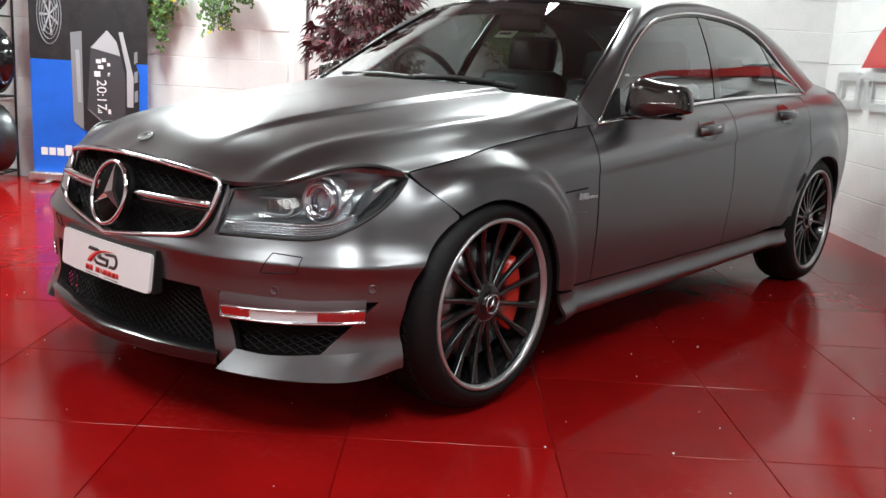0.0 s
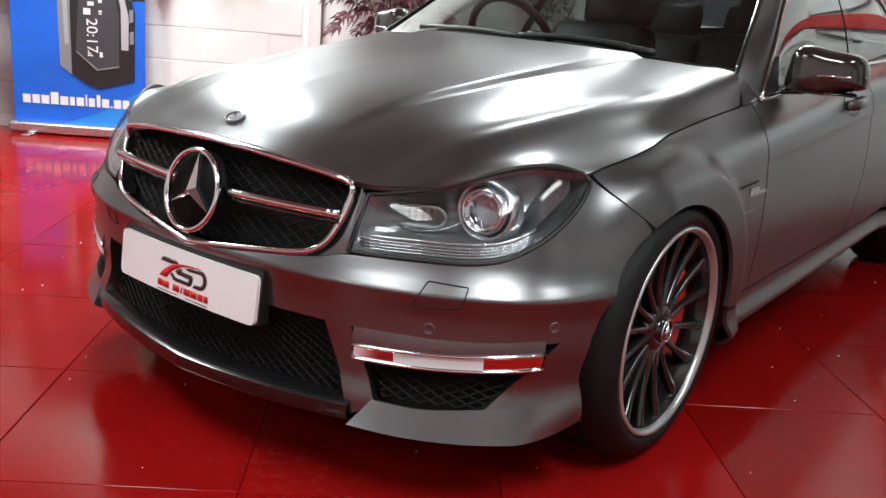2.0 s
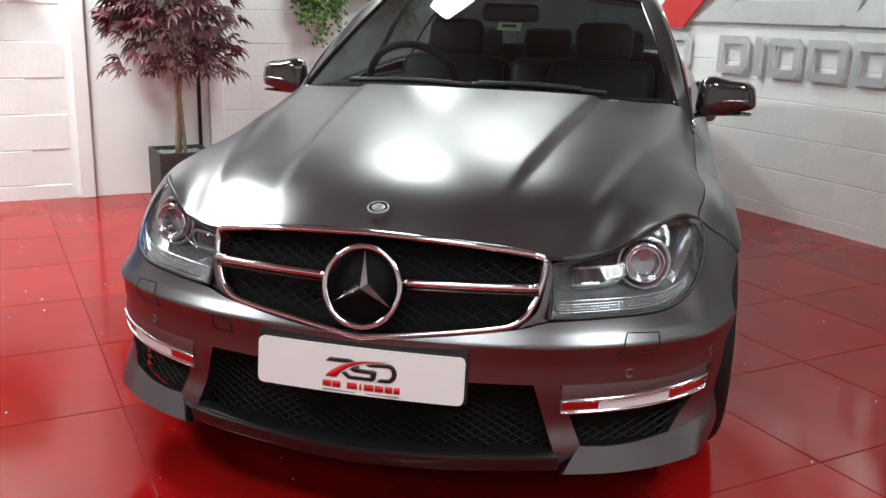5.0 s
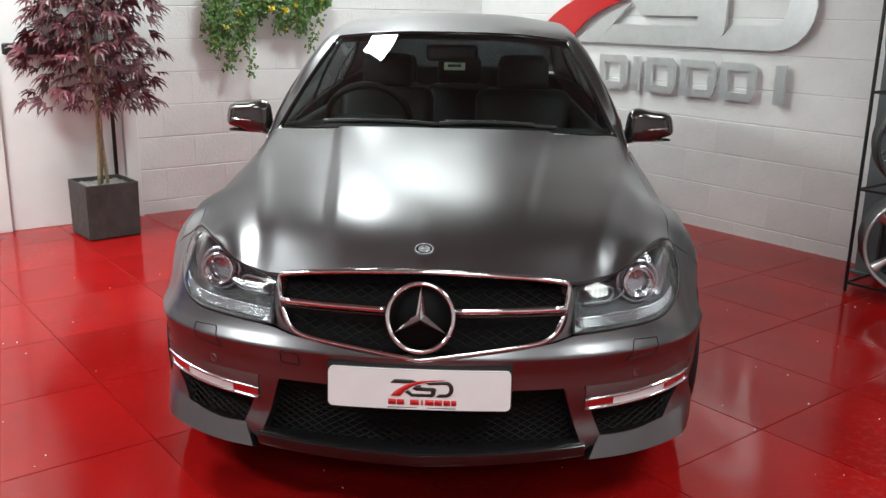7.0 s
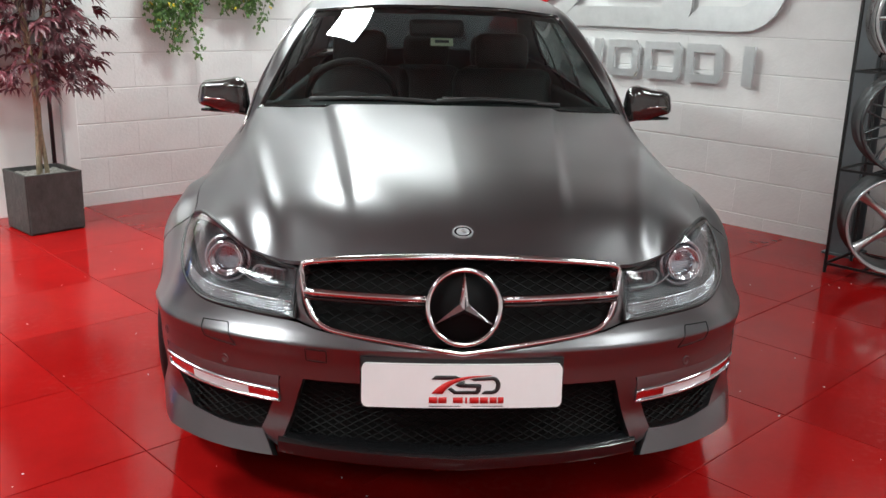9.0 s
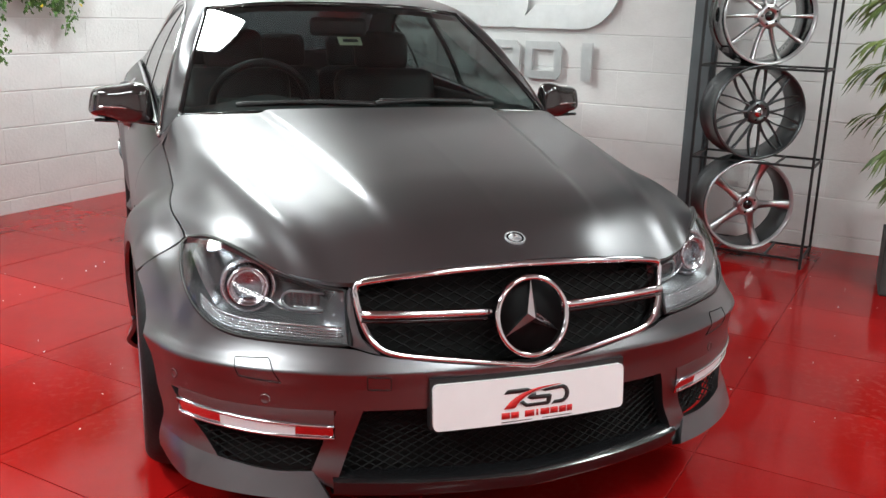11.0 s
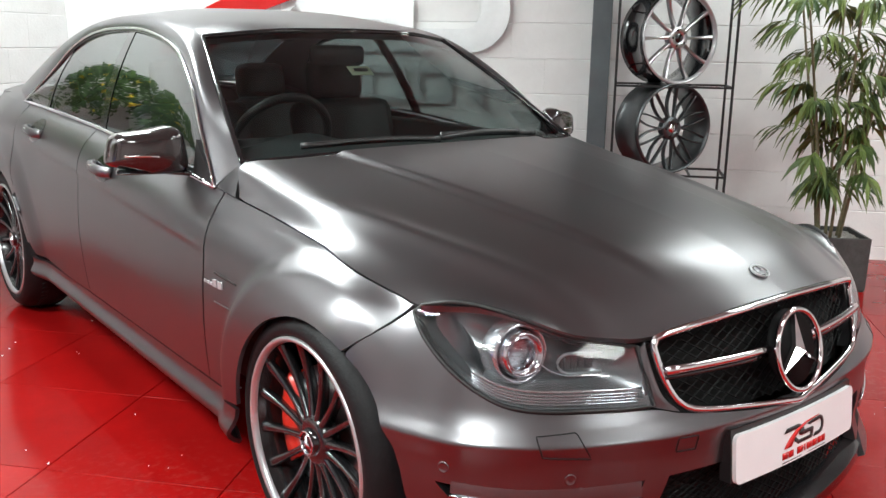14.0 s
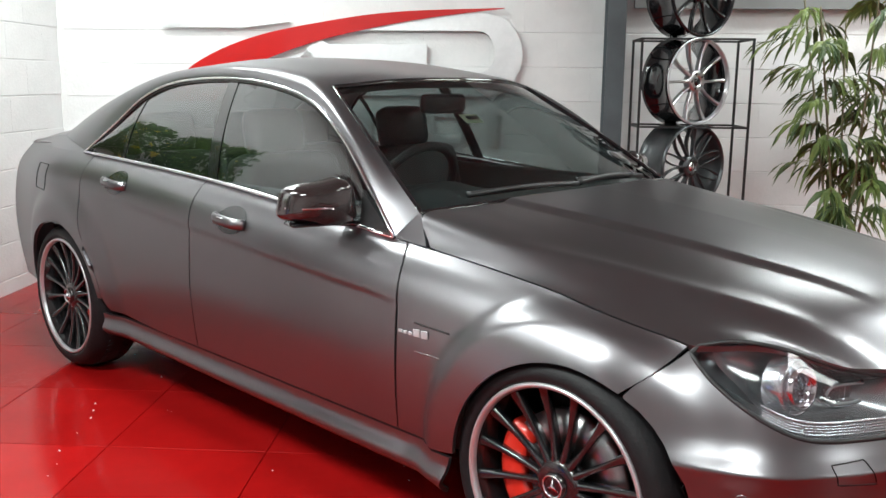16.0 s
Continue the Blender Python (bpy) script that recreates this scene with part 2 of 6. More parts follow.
def lathe(bm, profile, n=48, axis="x", closed=False):
    """Turns (offset along the axis, radius) pairs round the axis."""
    rings = []
    for o, r in profile:
        ring = []
        for k in range(n):
            a = 2 * math.pi * k / n
            ring.append(bm.verts.new(Vector((o, r * math.cos(a), r * math.sin(a)) if axis == "x" else (r * math.cos(a), r * math.sin(a), o))))
        rings.append(ring)
    for a, b in list(zip(rings, rings[1:])) + ([(rings[-1], rings[0])] if closed else []):
        for k in range(n):
            bm.faces.new((a[k], a[(k + 1) % n], b[(k + 1) % n], b[k]))


# ---- the room ----
def slab(name, a, b, z0, z1, thick, mat, label, kind="structure"):
    """A wall from plan point a to b with its thickness to the left of that way."""
    d = (b - a).normalized()
    nrm = Vector((-d.y, d.x, 0)) * thick
    bm = bmesh.new()
    lo = [bm.verts.new(Vector((p.x, p.y, z0))) for p in (a, b, b + nrm, a + nrm)]
    hi = [bm.verts.new(Vector((p.x, p.y, z1))) for p in (a, b, b + nrm, a + nrm)]
    bm.faces.new(lo), bm.faces.new(hi)
    for k in range(4):
        bm.faces.new((lo[k], lo[(k + 1) % 4], hi[(k + 1) % 4], hi[k]))
    ob = mesh_object(name, bm, mat, smooth=False)
    return tagged(ob, label, "wall", kind=kind)


A_END, B_END = 9.0, 10.0
WALL_E, WALL_N = -0.05, -0.10
slab("wall_east", room(A_END, WALL_E), room(-0.3, WALL_E), 0, CEIL, -0.2, WALL, "white painted blockwork wall with mortar joints")
slab("wall_north", room(WALL_N, -0.05), room(WALL_N, B_END), 0, CEIL, -0.2, WALL, "white painted blockwork wall with mortar joints")
# the next two walls are unseen, added to close the room
slab("wall_west", room(A_END, B_END), room(0, B_END), 0, CEIL, 0.2, WALL, "plain white painted wall, added out of view")
slab("wall_south", room(A_END, 0), room(A_END, B_END), 0, CEIL, 0.2, WALL, "plain white painted wall, added out of view")
# Ceiling is out of view; its grey is low to keep bonnet reflections dark.
bm = bmesh.new()
vs = [bm.verts.new(room(a, b, z)) for z in (CEIL, CEIL + 0.15) for a, b in ((-0.2, -0.2), (A_END + 0.2, -0.2), (A_END + 0.2, B_END + 0.2), (-0.2, B_END + 0.2))]
bm.faces.new(vs[:4]), bm.faces.new(vs[4:])
for k in range(4):
    bm.faces.new((vs[k], vs[(k + 1) % 4], vs[4 + (k + 1) % 4], vs[4 + k]))
tagged(mesh_object("ceiling", bm, CEILM, smooth=False), "plain grey ceiling, added out of view", "ceiling", kind="structure")
bm = bmesh.new()
vs = [bm.verts.new(room(a, b, z)) for z in (-0.1, -0.004) for a, b in ((-0.2, -0.2), (A_END + 0.2, -0.2), (A_END + 0.2, B_END + 0.2), (-0.2, B_END + 0.2))]
bm.faces.new(vs[:4]), bm.faces.new(vs[4:])
for k in range(4):
    bm.faces.new((vs[k], vs[(k + 1) % 4], vs[4 + (k + 1) % 4], vs[4 + k]))
tagged(mesh_object("floor", bm, FLOOR, smooth=False), "glossy red painted floor panels", "floor", kind="structure")


def unseen_ceiling_light(a, b, length, width, along, power):
    light = empty("unseen_ceiling_light", Matrix.Translation(room(a, b, CEIL)))
    tagged(light, "assumed white linear ceiling light, out of view, with bright diffuser", "ceiling light", "ceiling lights")
    d = DR if along == "a" else DL
    turn = Matrix.Rotation(math.atan2(d.y, d.x), 3, "Z")
    bm = bmesh.new()
    box(bm, (0, 0, -0.03), (length + 0.04, width + 0.04, 0.06), turn, 0.008)
    part("housing", bm, CEILM, light, smooth=False)
    bm = bmesh.new()
    box(bm, (0, 0, -0.066), (length, width, 0.012), turn)
    part("diffuser", bm, LAMP, light, smooth=False)
    lamp = bpy.data.lights.new("unseen_ceiling_lamp", "AREA")
    lamp.shape, lamp.size, lamp.size_y, lamp.energy, lamp.color = "RECTANGLE", length, width, power, (0.91, 1.0, 0.975)
    lo = new("unseen_ceiling_lamp", lamp)
    lo.parent = light
    lo.location = (0, 0, -0.08)
    lo.rotation_euler = (0, 0, math.atan2(d.y, d.x))
    return light


# All out of view: 1, 2, 7 placed by reflections, the rest added fill.
for a, b, length, width, power in ((0.80, 1.20, 1.4, 0.5, 16), (1.25, 2.4, 0.5, 0.32, 44), (5.3, 0.9, 1.2, 0.4, 24), (6.3, 2.6, 1.2, 0.5, 54), (5.8, 4.6, 1.2, 0.5, 18), (3.0, 6.7, 1.2, 0.6, 88), (0.9, 4.8, 1.2, 0.42, 150), (7.4, 6.5, 1.2, 0.5, 34)):
    unseen_ceiling_light(a, b, length, width, "a", power)

# ---- the car ----
HUB = 0.335
WB = 2.765
TYRE_R = 0.328
BELT = [(-0.32, 0.728), (-0.1, 0.765), (0.15, 0.800), (0.4, 0.829), (0.55, 0.845), (0.7, 0.856), (1.2, 0.906), (1.67, 0.942), (2.2, 0.966), (2.7, 0.981), (3.2, 0.985), (3.75, 0.965)]
SECTION = [(-0.05, 0.735), (0.0, 0.752), (0.03, 0.786), (0.07, 0.820), (0.12, 0.842), (0.19, 0.854), (0.28, 0.860), (0.40, 0.858), (0.52, 0.848), (0.62, 0.834), (0.8, 0.80)]
PLAN = [(0, -0.752), (0.15, -0.745), (0.3, -0.726), (0.45, -0.690), (0.6, -0.624), (0.71, -0.549), (0.79, -0.462), (0.84, -0.34), (0.862, -0.18), (0.866, 0.0)]
SET_BACK = [(0.12, 0.02), (0.19, 0.005), (0.24, 0.0), (0.30, 0.012), (0.38, 0.004), (0.45, 0.002), (0.490, -0.006), (0.500, -0.007), (0.512, 0.001), (0.53, 0.014), (0.56, 0.030), (0.62, 0.052), (0.68, 0.078), (0.74, 0.108), (0.80, 0.14)]
plan_line = spline([(x, y, 0) for x, y in PLAN], 400)
plan_run = [0.0]
for p, q in zip(plan_line, plan_line[1:]):
    plan_run.append(plan_run[-1] + (q - p).length)
U_END = plan_run[-1]


def belt(y):
    return smooth_interp(y, BELT)


def flare(y, z, wheel_y, height, inner, outer):
    r = math.hypot(y - wheel_y, z - HUB)
    return height * (1 - step(inner, outer, r)) * step(0.02, 0.2, z + 0.06)


def side_x(y, z):
    """Half width of the body's flank."""
    x = smooth_interp(belt(y) - z, SECTION)
    zc = 0.663 + 0.072 * y
    x -= 0.006 * step(zc + 0.003, zc - 0.016, z) * (1 - step(0.05, 0.24, zc - z)) * step(0.45, 0.75, y) * (1 - step(2.2, 2.5, y))
    x += flare(y, z, 0.0, 0.036, 0.405, 0.475) + flare(y, z, WB, 0.026, 0.41, 0.52)
    return x * (1 - 0.15 * step(2.85, 3.75, y))


def uy(y):
    """The run along the plan at which it reaches y on the flank."""
    if y >= 0:
        return U_END + y
    return next(r for p, r in zip(plan_line, plan_run) if p.y >= y)


def ux(x):
    return next(r for p, r in zip(plan_line, plan_run) if p.x >= x - 1e-9)


def body(u, z, out=0.0):
    """The point of the body's skin at run u and height z."""
    if u >= U_END:
        y = u - U_END
        return Vector((side_x(y, z) + out, y, z))
    f = u / U_END * 400
    i = min(int(f), 399)
    p = plan_line[i].lerp(plan_line[i + 1], f - i)
    d = (plan_line[min(i + 3, 400)] - plan_line[max(i - 3, 0)]).normalized()
    n = Vector((d.y, -d.x, 0))
    if i < 3:
        n = Vector((0, -1, 0)).lerp(n, 0.3).normalized()
    q = p - n * (smooth_interp(z, SET_BACK) - out)
    w = step(-0.40, -0.08, p.y)
    if w > 0:
        q.x = q.x * (1 - w) + (side_x(q.y, z) + out) * w
    return Vector((q.x, q.y, z))


def region(bottom, top, left, right, n, m, out=0.0):
    """Four sides in (run, height), laid on the body's skin; a tuple runs straight from point to point."""
    to = lambda side, k: polyline([(a, b, 0) for a, b in side], k) if len(side) == 2 or isinstance(side, tuple) else spline([(a, b, 0) for a, b in side], k)
    g = coons(to(bottom, n), to(top, n), to(left, m), to(right, m))
    return [[body(max(p.x, 0), p.y, out) for p in r] for r in g]


def both(name, rows_list, mat, parent, depth=0.012, label="", one_mesh=False, side=1):
    obs = []
    if one_mesh:
        bm = bmesh.new()
        for rows in rows_list:
            skin(bm, rows, depth, side)
            skin(bm, mirror_rows(rows), depth, -side)
        bmesh.ops.remove_doubles(bm, verts=bm.verts, dist=0.0004)
        return [panel_object(name, bm, mat, parent, label)]
    for flip in (False, True):
        bm = bmesh.new()
        for rows in rows_list:
            skin(bm, mirror_rows(rows) if flip else rows, depth, -side if flip else side)
        bmesh.ops.remove_doubles(bm, verts=bm.verts, dist=0.0004)
        obs.append(panel_object(name, bm, mat, parent, label))
    return obs


def panel_object(name, bm, mat, parent, label=""):
    me = bpy.data.meshes.new(name)
    bm.to_mesh(me)
    bm.free()
    me.materials.append(mat)
    for p in me.polygons:
        p.use_smooth = True
    me.set_sharp_from_angle(angle=radians(38))
    ob = new(name, me)
    ob.parent = parent
    if label:
        tagged(ob, label)
    return ob


car = empty("car")
tagged(car, "satin dark grey four-door saloon car with black multi-spoke wheels", "car")
GAP = 0.0035


def arc(cy, r, a0, a1, n, cz=HUB):
    """Points on a wheel arch, in run and height, from angle a0 to a1 (degrees from the rear, upwards)."""
    out = []
    for k in range(n + 1):
        a = radians(a0 + (a1 - a0) * k / n)
        y = cy + r * math.cos(a)
        out.append((uy(y), cz + r * math.sin(a)))
    return out


ARCH_F, ARCH_R = 0.342, 0.342
ARCH_Y, ARCH_Z = -0.020, 0.317
SILL_Z = 0.325

# front wing
top_w = [(uy(-0.285), belt(-0.285)), (uy(0.0), belt(0.0)), (uy(0.3), belt(0.3)), (uy(0.630), belt(0.630))]
bot_w = arc(ARCH_Y, ARCH_F, 116, 3, 18, ARCH_Z) + [(uy(0.40), SILL_Z), (uy(0.571), SILL_Z)]
wing = region(tuple(bot_w), top_w, (bot_w[0], (uy(-0.199), 0.648), (uy(-0.229), 0.672), (uy(-0.258), 0.700), top_w[0]), [(uy(0.571), SILL_Z), (uy(0.570), 0.62), (uy(0.592), 0.78), (uy(0.630), belt(0.630))], 44, 36)
both("front_wing", [wing], PAINT, car)
# doors
def door_rows(y0t, y0b, y1t, y1b, low):
    t = [(uy(y0t), belt(y0t)), (uy((y0t + y1t) / 2), belt((y0t + y1t) / 2)), (uy(y1t), belt(y1t))]
    return region([(uy(y0b), low), (uy(y1b), low)], t, [(uy(y0b), low), (uy(y0b * 0.95 + y0t * 0.05), 0.62), (uy(y0b * 0.65 + y0t * 0.35), 0.78), t[0]], [(uy(y1b), low), (uy(y1b), 0.62), (uy(y1b * 0.7 + y1t * 0.3), 0.78), t[-1]], 30, 60)


both("front_door", [door_rows(0.638, 0.576, 1.70, 1.674, SILL_Z)], PAINT, car)
rear_edge = [(uy(2.33), SILL_Z + 0.02)] + arc(WB, ARCH_R + 0.045, 172, 135, 6) + [(uy(2.56), 0.78), (uy(2.60), belt(2.60))]
rear_door = region([(uy(1.680), SILL_Z), (uy(2.0), SILL_Z), (uy(2.33), SILL_Z + 0.02)], [(uy(1.706), belt(1.706)), (uy(2.15), belt(2.15)), (uy(2.60), belt(2.60))],
                   [(uy(1.680), SILL_Z), (uy(1.680), 0.62), (uy(1.688), 0.78), (uy(1.706), belt(1.706))], rear_edge, 30, 60)
both("rear_door", [rear_door], PAINT, car)
# rear quarter
re2 = [(u + 0.006, z) for u, z in rear_edge]
bot_q = arc(WB, ARCH_R, 172, -2, 18) + [(uy(3.2), 0.29), (uy(3.55), 0.30)]
quarter = region(tuple(bot_q), [(re2[-1][0], belt(2.606)), (uy(3.2), belt(3.2)), (uy(3.50), 0.975)], [bot_q[0]] + re2[1:], [(uy(3.55), 0.30), (uy(3.58), 0.6), (uy(3.50), 0.975)], 40, 18)
both("rear_quarter_panel", [quarter], PAINT, car)
# sill skirt
sill_bot = [(uy(0.36), 0.205), (uy(1.4), 0.21), (uy(2.37), 0.225)]
sill = region(sill_bot, [(uy(0.335), SILL_Z - 0.006), (uy(1.4), SILL_Z - 0.006), (uy(2.405), SILL_Z - 0.004)], [sill_bot[0], (uy(0.335), SILL_Z - 0.006)], [sill_bot[-1], (uy(2.405), SILL_Z - 0.004)], 30, 10)
for j, r in enumerate(sill):
    f = j / 10
    for p in r:
        p.x += 0.030 * math.exp(-((f - 0.35) / 0.28) ** 2) - 0.012 * (f < 0.05)
both("side_skirt", [sill], PAINT, car)

# front bumper: bands round the openings
ZI = 0.405
arch_low = arc(ARCH_Y, ARCH_F, 194, 118, 10, ARCH_Z)
top_b = [(0, 0.492), (ux(0.2), 0.513), (ux(0.36), 0.533), (ux(0.43), 0.548), (ux(0.56), 0.553), (ux(0.70), 0.560), (ux(0.77), 0.592), (uy(-0.38), 0.655), (uy(-0.292), 0.722)]
end_up = [p for p in arch_low if p[1] > ZI]
band = region([(0, ZI), (ux(0.4), ZI), (ux(0.79), ZI), (end_up[0][0], ZI)], top_b, [(0, ZI), (0, 0.492)], tuple([(end_up[0][0], ZI)] + end_up[1:] + [(uy(-0.204), 0.648), (uy(-0.234), 0.671), (uy(-0.263), 0.698), (uy(-0.292), 0.724)]), 90, 44)
post = region([(ux(0.463), 0.205), (ux(0.515), 0.24)], [(ux(0.40), ZI), (ux(0.455), ZI)], [(ux(0.463), 0.205), (ux(0.40), ZI)], [(ux(0.515), 0.24), (ux(0.455), ZI)], 6, 12)
end_dn = [p for p in arch_low if p[1] <= ZI]
lip = region([(ux(0.463), 0.195), (ux(0.6), 0.19), (ux(0.79), 0.195), (end_dn[0][0], 0.215)], [(ux(0.51), 0.250), (ux(0.60), 0.246), (ux(0.715), 0.258), (end_dn[0][0] - 0.002, 0.275)],
             [(ux(0.463), 0.195), (ux(0.51), 0.250)], [(end_dn[0][0], 0.215), (end_dn[0][0] - 0.002, 0.275)], 34, 6)
for j, r in enumerate(lip):
    for i, p in enumerate(r):
        k = 0.034 * (1 - j / 6) ** 1.3 * min(1, (34 - i) / 10)
        p.y -= k * 0.8
        p.x += k * 0.5
corner = region([(ux(0.715), 0.258), (end_dn[0][0] - 0.002, 0.275)], [(ux(0.81), ZI), (end_up[0][0], ZI)], [(ux(0.715), 0.258), (ux(0.772), 0.335), (ux(0.81), ZI)], [(end_dn[0][0] - 0.002, 0.275)] + end_dn[2:-1] + [(end_up[0][0], ZI)], 16, 12)
both("front_bumper", [band, post, lip, corner], PAINT, car, depth=0.03, one_mesh=True)

# bonnet
BONNET = [
    [(0, -0.690, 0.737), (0.2, -0.680, 0.729), (0.405, -0.632, 0.694), (0.53, -0.555, 0.697), (0.65, -0.43, 0.745), (0.738, -0.288, 0.738)],
    [(0, -0.51, 0.815), (0.2, -0.50, 0.810), (0.38, -0.45, 0.798), (0.52, -0.37, 0.785), (0.65, -0.24, 0.775), (0.742, -0.10, 0.768)],
    [(0, -0.18, 0.875), (0.2, -0.17, 0.871), (0.38, -0.13, 0.861), (0.54, -0.06, 0.845), (0.67, 0.02, 0.826), (0.747, 0.12, 0.799)],
    [(0, 0.16, 0.922), (0.2, 0.17, 0.918), (0.38, 0.19, 0.909), (0.55, 0.23, 0.893), (0.68, 0.28, 0.872), (0.75, 0.34, 0.826)],
    [(0, 0.50, 0.955), (0.2, 0.51, 0.954), (0.4, 0.535, 0.949), (0.57, 0.58, 0.941), (0.70, 0.622, 0.928), (0.75, 0.546, 0.848)],
]
NB = 112
cols = [spline(r, NB) for r in BONNET]
rows = []
across = [spline([c[i] for c in cols], 64) for i in range(NB + 1)]
for j in range(65):
    row = []
    for i in range(NB + 1):
        p = across[i][j].copy()
        e = 0.338 + 0.132 * p.y
        w = (i / NB) ** 6
        if j < 63:
            e_ = across[NB][j]
            q_ = next((u_.lerp(v_, (e_.y - u_.y) / (v_.y - u_.y)) for u_, v_ in zip(wing[-1], wing[-1][1:]) if u_.y <= e_.y <= v_.y), wing[-1][0])
            p += (Vector((q_.x - 0.003, e_.y, q_.z + 0.003)) - e_) * w
        p.z += 0.012 * (1 - step(e - 0.006, e + 0.034, p.x)) * step(-0.64, -0.25, p.y)
        p.z += 0.010 * math.exp(-((p.x - (0.61 + 0.22 * p.y)) / 0.036) ** 2) * step(-0.67, -0.50, p.y) * (1 - step(0.0, 0.45, p.y))
        row.append(p)
    rows.append(row)
full = [[Vector((-p.x, p.y, p.z)) for p in reversed(r[1:])] + r for r in rows]
bm = bmesh.new()
skin(bm, full, 0.014)
panel_object("bonnet", bm, PAINT, car)
NOSE = min((r[0] for r in rows), key=lambda p: abs(p.y + 0.628))
NOSE_NEXT = min((r[0] for r in rows), key=lambda p: abs(p.y + 0.60))

# greenhouse lines
E1 = [(0.752, 0.69, 0.862), (0.713, 0.855, 1.010), (0.660, 1.04, 1.140), (0.613, 1.26, 1.245), (0.580, 1.55, 1.298), (0.566, 1.85, 1.314), (0.572, 2.2, 1.294), (0.604, 2.42, 1.228), (0.665, 2.58, 1.105), (0.745, 2.71, 0.984)]
E2 = [(0.70, 0.64, 0.93), (0.625, 0.94, 1.115), (0.537, 1.242, 1.290), (0.505, 1.5, 1.346), (0.497, 1.85, 1.368), (0.503, 2.2, 1.352), (0.525, 2.5, 1.303), (0.575, 2.85, 1.188), (0.632, 3.17, 1.035)]
low, high = spline(E1, 60), spline(E2, 60)
rail = []
for j in range(9):
    f = j / 8
    row = []
    for i, (a, b) in enumerate(zip(low, high)):
        p = a.lerp(b, f)
        bulge = 0.022 * math.sin(math.pi * f) * step(0, 12, i)
        row.append(p + Vector((bulge * 0.8, 0, bulge * 0.6)))
    rail.append(row)
both("roof_rail", [rail], PAINT, car)
# piece that fills between wing, bonnet corner and pillar foot
foot = coons(polyline([(0.757, 0.555, 0.848), (0.752, 0.69, 0.858)], 6), polyline([(0.702, 0.630, 0.928), (0.70, 0.642, 0.931)], 6), polyline([(0.757, 0.555, 0.848), (0.702, 0.630, 0.928)], 6), polyline([(0.752, 0.69, 0.858), (0.70, 0.642, 0.931)], 6))
both("pillar_foot", [foot], PAINT, car)


def sheet(edge_f, edge_r, side_pts, n=24, m=24, crown=0.0, drop=0.0):
    """A surface across the car between a front and a rear cross line, with its side line given for x > 0."""
    side_r = spline(side_pts, m)
    f, r = spline(edge_f, n), spline(edge_r, n)
    centre = spline([edge_f[0], edge_r[0]] if not drop else [edge_f[0], tuple((Vector(edge_f[0]) + Vector(edge_r[0])) / 2 + Vector((0, 0, drop))), edge_r[0]], m)
    g = coons(f, r, centre, side_r)
    return [[Vector((-p.x, p.y, p.z)) for p in reversed(row[1:])] + row for row in g]


screen = sheet([(0, 0.535, 0.955), (0.35, 0.555, 0.95), (0.69, 0.645, 0.93)], [(0, 1.125, 1.318), (0.28, 1.155, 1.312), (0.53, 1.238, 1.288)], [(0.69, 0.645, 0.93), (0.615, 0.94, 1.115), (0.53, 1.238, 1.288)], drop=0.016)
bm = bmesh.new()
skin(bm, screen, 0.005)
windscreen = panel_object("windscreen", bm, GLASS, car, "tinted laminated windscreen")
roof_side = high[[k for k, p in enumerate(high) if p.y > 1.245][0]:[k for k, p in enumerate(high) if p.y > 2.52][0]]
roof = sheet([(0, 1.13, 1.322), (0.28, 1.16, 1.316), (roof_side[0].x, roof_side[0].y, roof_side[0].z)], [(0, 2.58, 1.345), (0.28, 2.565, 1.338), (roof_side[-1].x, roof_side[-1].y, roof_side[-1].z)], roof_side, drop=0.070)
bm = bmesh.new()
skin(bm, roof, 0.014)
panel_object("roof", bm, PAINT, car)
rear_side = high[[k for k, p in enumerate(high) if p.y > 2.52][0]:]
rear_screen = sheet([(0, 2.585, 1.342), (0.28, 2.57, 1.335), tuple(rear_side[0])], [(0, 3.24, 1.045), (0.35, 3.22, 1.042), tuple(rear_side[-1])], rear_side, drop=0.03)
bm = bmesh.new()
skin(bm, rear_screen, 0.005)
panel_object("rear_window", bm, REAR_GLASS, car, "tinted heated rear window")
deck = sheet([(0, 3.235, 1.042), (0.35, 3.215, 1.038), (0.70, 3.10, 1.000)], [(0, 3.66, 1.045), (0.35, 3.64, 1.035), (0.66, 3.50, 0.985)], [(0.70, 3.10, 1.000), (0.69, 3.3, 0.996), (0.66, 3.50, 0.985)], drop=0.01)
bm = bmesh.new()
skin(bm, deck, 0.014)
panel_object("boot_lid", bm, PAINT, car)
tail_side = [r[-1] for r in reversed(quarter)]
tail = sheet([(0, 3.66, 1.045), (0.35, 3.64, 1.035), tuple(tail_side[0])], [(0, 3.72, 0.30), (0.4, 3.70, 0.30), tuple(tail_side[-1])], [tuple(p) for p in tail_side])
for r in tail:
    for p in r:
        p.y += 0.05 * math.exp(-((p.z - 0.5) / 0.25) ** 2) * max(0, 1 - (p.x / 0.72) ** 2)
bm = bmesh.new()
skin(bm, tail, 0.014)
panel_object("rear_bumper", bm, PAINT, car)

shoulder = coons(quarter[-1], spline([(0.745, 2.615, 0.984), (0.716, 2.85, 1.010), (0.640, 3.15, 1.036), (0.655, 3.49, 0.992)], 40), [quarter[-1][0].lerp(Vector((0.745, 2.615, 0.984)), k / 6) for k in range(7)], [quarter[-1][-1].lerp(Vector((0.655, 3.49, 0.992)), k / 6) for k in range(7)])
both("rear_shoulder", [shoulder], PAINT, car)

